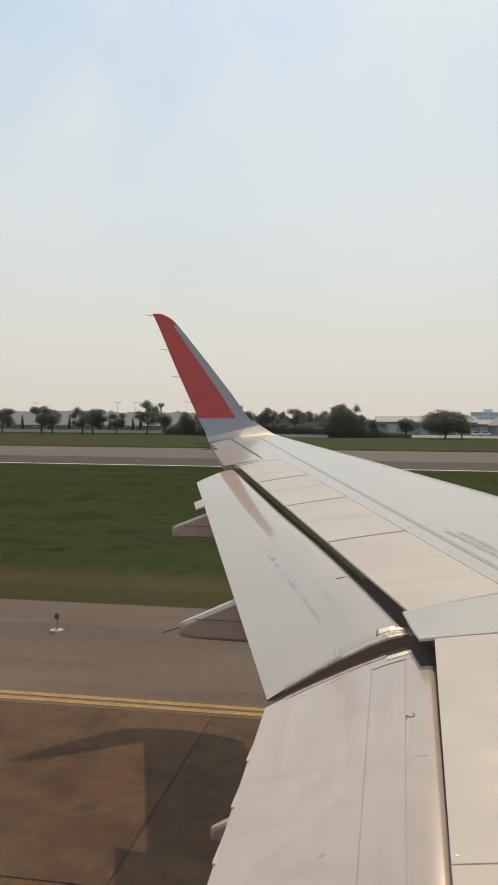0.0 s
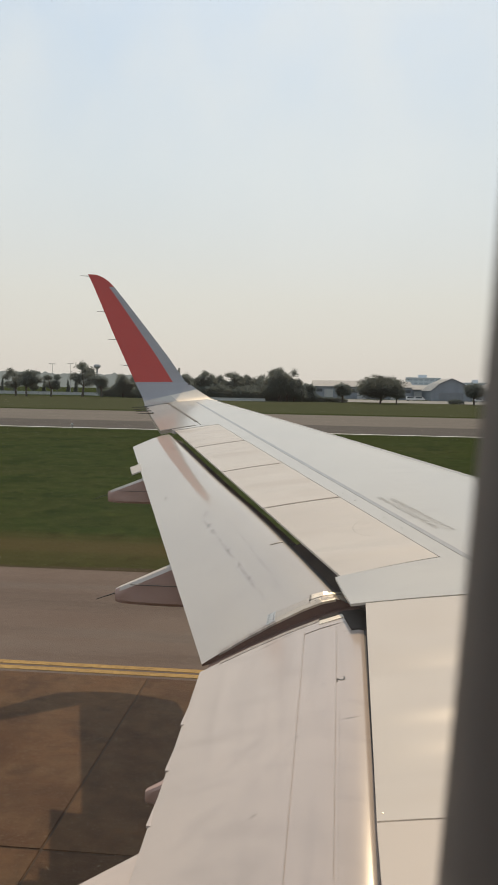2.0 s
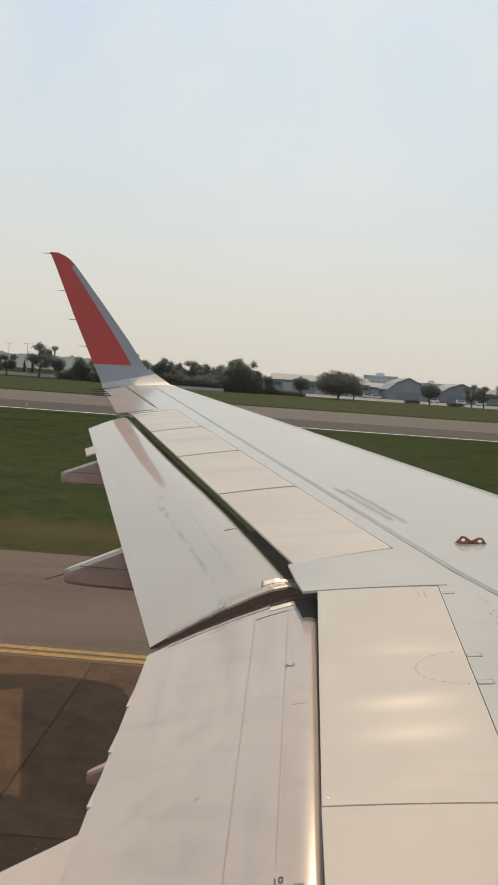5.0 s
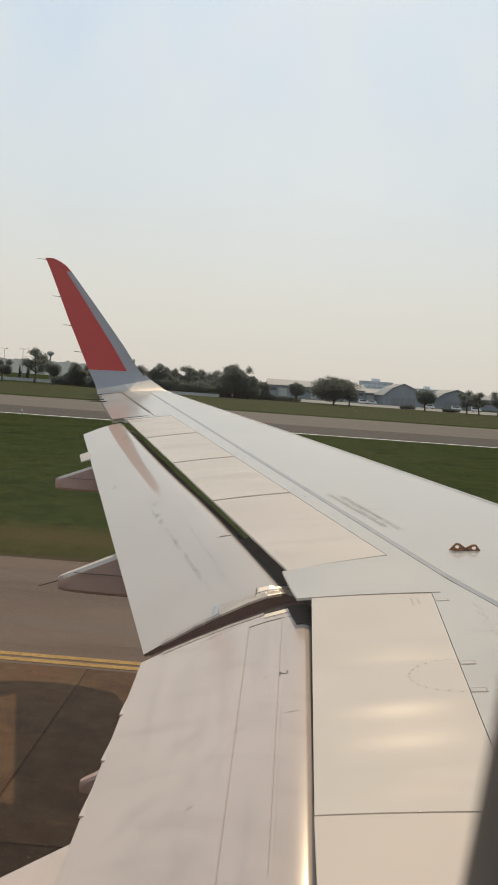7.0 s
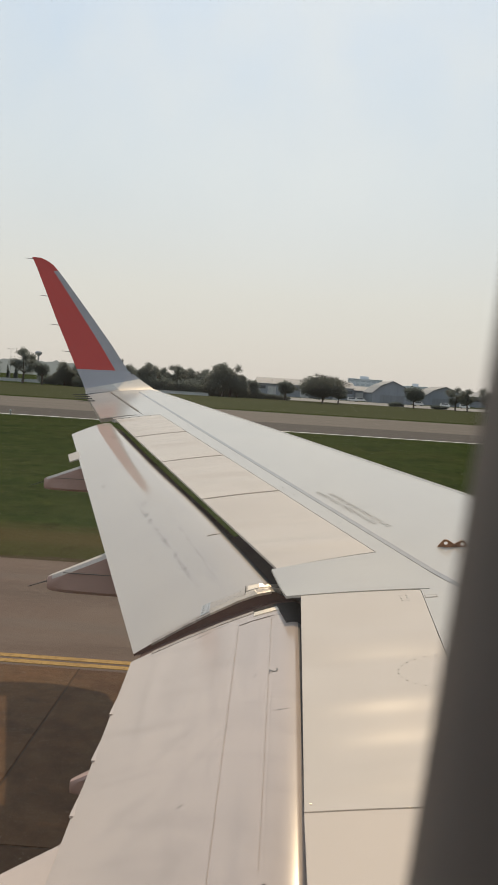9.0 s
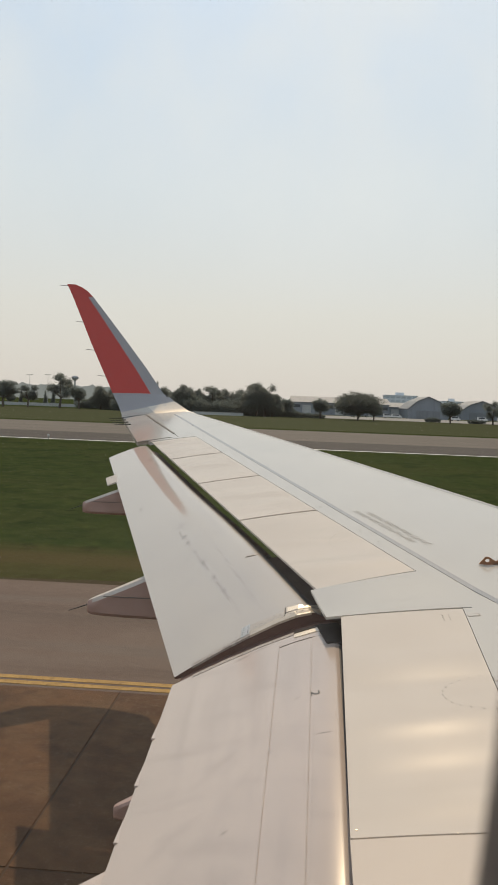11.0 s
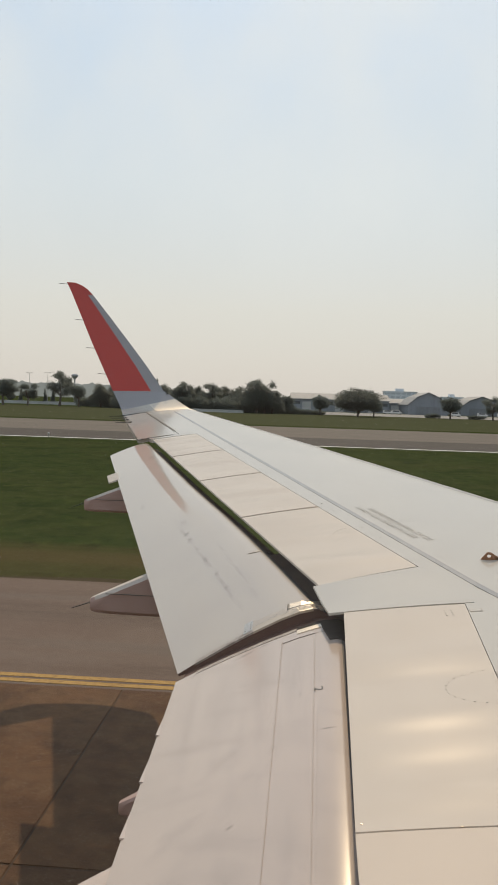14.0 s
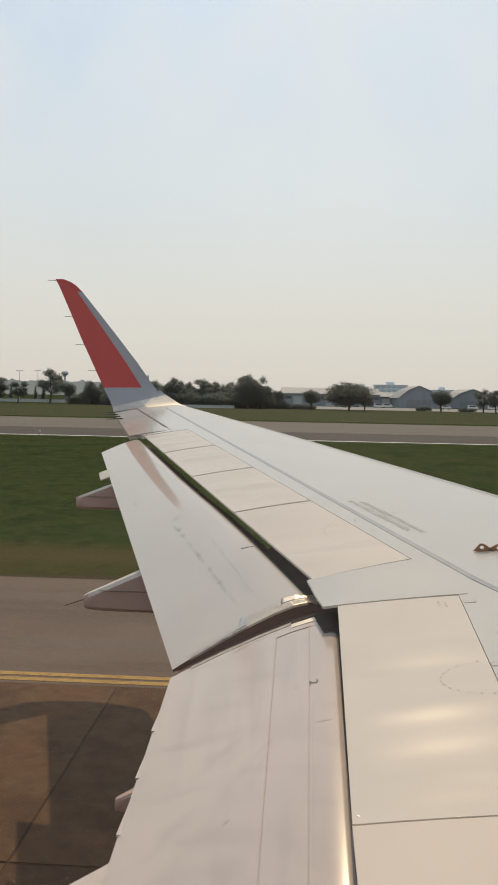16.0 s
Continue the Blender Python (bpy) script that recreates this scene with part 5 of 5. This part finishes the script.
block(5.3, 7.5, 760, 5, "pale blue haze-tinted multi-storey building in the distance")
block(9.2, 10.6, 800, 4, "pale grey haze-tinted multi-storey building in the distance")

# low white perimeter wall and apron edge
def low_wall(b0, b1, y, h, label):
    x0, x1 = spot(b0, y)[0], spot(b1, y)[0]
    t = thing("perimeter_wall", label, "wall", "", "", ((x0 + x1) / 2, y, 0))
    w = (x1 - x0) / 2
    part("panel", box(-w, w, 0, 0.2, -0.1, h), PALE_WALL, t)
    part("coping", box(-w, w, -0.05, 0.25, h + 0.004, h + 0.12), PALE_WALL, t)
    n = max(3, int(w / 4))
    for k in range(n):
        x = -w + 2 * w * k / (n - 1)
        part("post", box(x - 0.15, x + 0.15, -0.12, -0.002, -0.1, h + 0.1), PALE_WALL, t)


low_wall(-33, -13, 345, 1.2, "low white perimeter wall behind the lawn")
low_wall(-9.0, -4.5, 279, 0.9, "low white barrier in front of the shrubs")


def lamp_post(bearing, y, h):
    x, yy, z = spot(bearing, y)
    t = thing("street_lamp", "thin grey lamp post behind the lawn", "street lamp", "lamp posts", "", (x, yy, 0))
    bm = bmesh.new()
    add_tube(bm, (0, 0, -0.2), (0, 0, h), 0.13, 0.07, 8)
    part("pole", bm, POLE_GREY, t)
    bm = bmesh.new()
    add_tube(bm, (-1.0, 0, h), (1.0, 0, h), 0.06, 0.06, 6)
    part("arm", bm, POLE_GREY, t)
    for s in (-1, 1):
        part("lamp_head", box(s - 0.45, s + 0.45, -0.18, 0.18, h - 0.12, h + 0.1, 0.03), POLE_GREY, t)


for b, y, h in ((-24.7, 340, 13), (-19.2, 350, 13.5), (-18.0, 360, 14), (-29, 345, 13)):
    lamp_post(b, y, h)

# water tower
x, yy, z = spot(-16.2, 980)
tower = thing("water_tower", "pale mushroom-shaped water tower in the distance", "water tower", "", "", (x, yy, 0))
bm = bmesh.new()
add_tube(bm, (0, 0, -0.3), (0, 0, 24), 1.2, 1.0, 12)
TOWER = mat("weathered_tower_concrete", (0.36, 0.37, 0.38), 0.8, 0.0, [(0.1, 0.4, 0.7, (0.30, 0.31, 0.32), 0.7)])
part("shaft", bm, TOWER, tower)
part("tank", loft([[(r * math.cos(k * math.tau / 16), r * math.sin(k * math.tau / 16), h) for k in range(16)] for r, h in ((1.0, 23.8), (4.2, 27.0), (4.3, 28.6), (3.0, 29.8), (0.4, 30.2))]), TOWER, tower)

# runway edge lights
def edge_light(x, y):
    t = thing("edge_light", "small runway edge light on a short stem", "light fixture", "runway edge lights", "", (x, y, 0))
    bm = bmesh.new()
    add_tube(bm, (0, 0, -0.05), (0, 0, 0.30), 0.05, 0.05, 8)
    part("stem", bm, POLE_GREY, t)
    part("lens", loft([[(r * math.cos(k * math.tau / 10), r * math.sin(k * math.tau / 10), h) for k in range(10)] for r, h in ((0.08, 0.30), (0.13, 0.36), (0.12, 0.46), (0.05, 0.52))]), PALE_WALL, t)


for x in (-86, -26, 34, 94):
    edge_light(x, 82.4)

def shoulder_light(x, y):
    t = thing("taxiway_light", "dark taxiway edge light on a post with a pale base", "light fixture", "taxiway edge lights", "", (x, y, 0.008))
    ring = [(math.cos(k * math.tau / 16), math.sin(k * math.tau / 16)) for k in range(16)]
    part("base", loft([[(r * a, r * b, h) for a, b in ring] for r, h in ((0.14, -0.004), (0.14, 0.010), (0.12, 0.016), (0.05, 0.018))]), PALE_WALL, t, "pale painted round base")
    part("post", loft([[(r * a, r * b, h) for a, b in ring] for r, h in ((0.035, 0.02), (0.03, 0.03), (0.028, 0.24))]), POLE_GREY, t)
    part("lens", loft([[(r * a, r * b, h) for a, b in ring] for r, h in ((0.045, 0.242), (0.05, 0.27), (0.045, 0.34), (0.02, 0.37))]), DARK_GLASS, t, "dark blue lens")


for x in (-36.9, -6.9, 23.1):
    shoulder_light(x, 17.8)

def van(bearing, y, turn, label):
    x, yy, z = spot(bearing, y)
    t = thing("parked_van", label, "van", "vehicles by the hangars", "", (x, yy, 0.012))
    t.rotation_euler = (0, 0, radians(turn))
    prof = [(-2.3, 0.45), (2.2, 0.45), (2.3, 1.0), (1.7, 1.15), (1.2, 1.9), (-2.2, 2.0), (-2.3, 1.2)]
    part("body", loft([[(px, s, pz) for px, pz in prof] for s in (-0.9, 0.9)]), VAN_WHITE, t)
    part("windscreen", loft([[(1.74, s, 1.18), (1.28, s, 1.82), (1.30, s, 1.84), (1.78, s, 1.18)] for s in (-0.8, 0.8)]), DARK_GLASS, t)
    for s in (-0.915, 0.90):
        part("side_window", box(-1.9, 1.0, s, s + 0.015, 1.25, 1.8), DARK_GLASS, t)
    for px in (-1.5, 1.5):
        for s in (-0.85, 0.62):
            part("wheel", loft([[(px + 0.36 * math.cos(k * math.tau / 14), s + d, 0.36 + 0.36 * math.sin(k * math.tau / 14)) for k in range(14)] for d in (0, 0.23)]), SEAL, t)


VAN_WHITE = mat("vehicle_white", (0.55, 0.56, 0.56), 0.3, 0.0, [(2.0, 0.4, 0.7, (0.62, 0.62, 0.61), 0.5)])
for b, y, turn in ((5.6, 380, 5), (6.2, 384, -8), (10.1, 372, 12), (11.9, 380, 0), (13.2, 378, -5)):
    van(b, y, turn, "white van parked before the hangars")

# far hazy skyline; haze and daylight are put into one flat glowing colour
bm = bmesh.new()
lo, hi = [], []
for k in range(1201):
    deg = -60 + 120 * k / 1200
    a = radians(deg)
    tall = 25.0 if deg < -14 else (13.0 if deg > -4 else 13.0 + 12.0 * (-4 - deg) / 10)
    h = tall * (1.0 + 0.16 * noise.noise(Vector((k * 0.03, 0, 0))) + 0.14 * noise.noise(Vector((k * 0.13, 5, 0))) + 0.10 * noise.noise(Vector((k * 0.41, 9, 0))))
    lo.append(bm.verts.new((1500 * math.sin(a), 1500 * math.cos(a), -1)))
    hi.append(bm.verts.new((1500 * math.sin(a), 1500 * math.cos(a), h)))
for k in range(1200):
    bm.faces.new((lo[k], lo[k + 1], hi[k + 1], hi[k]))
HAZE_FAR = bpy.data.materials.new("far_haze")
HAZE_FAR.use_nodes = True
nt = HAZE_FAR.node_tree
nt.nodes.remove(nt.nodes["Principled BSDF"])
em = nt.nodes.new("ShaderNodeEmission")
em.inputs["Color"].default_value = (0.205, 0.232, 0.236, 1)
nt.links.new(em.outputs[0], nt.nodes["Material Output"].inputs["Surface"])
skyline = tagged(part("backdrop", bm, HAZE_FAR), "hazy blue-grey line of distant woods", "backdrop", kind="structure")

# ---- slabs, last ----
taxiway = bpy.data.objects["taxiway"]
for i in range(-8, 6):
    for j in range(-5, 0):
        s = new("slab", slab_data)
        s.parent = taxiway
        s.location = (-2.6 + SLAB * i, 13.55 + SLAB * j, 0.0)
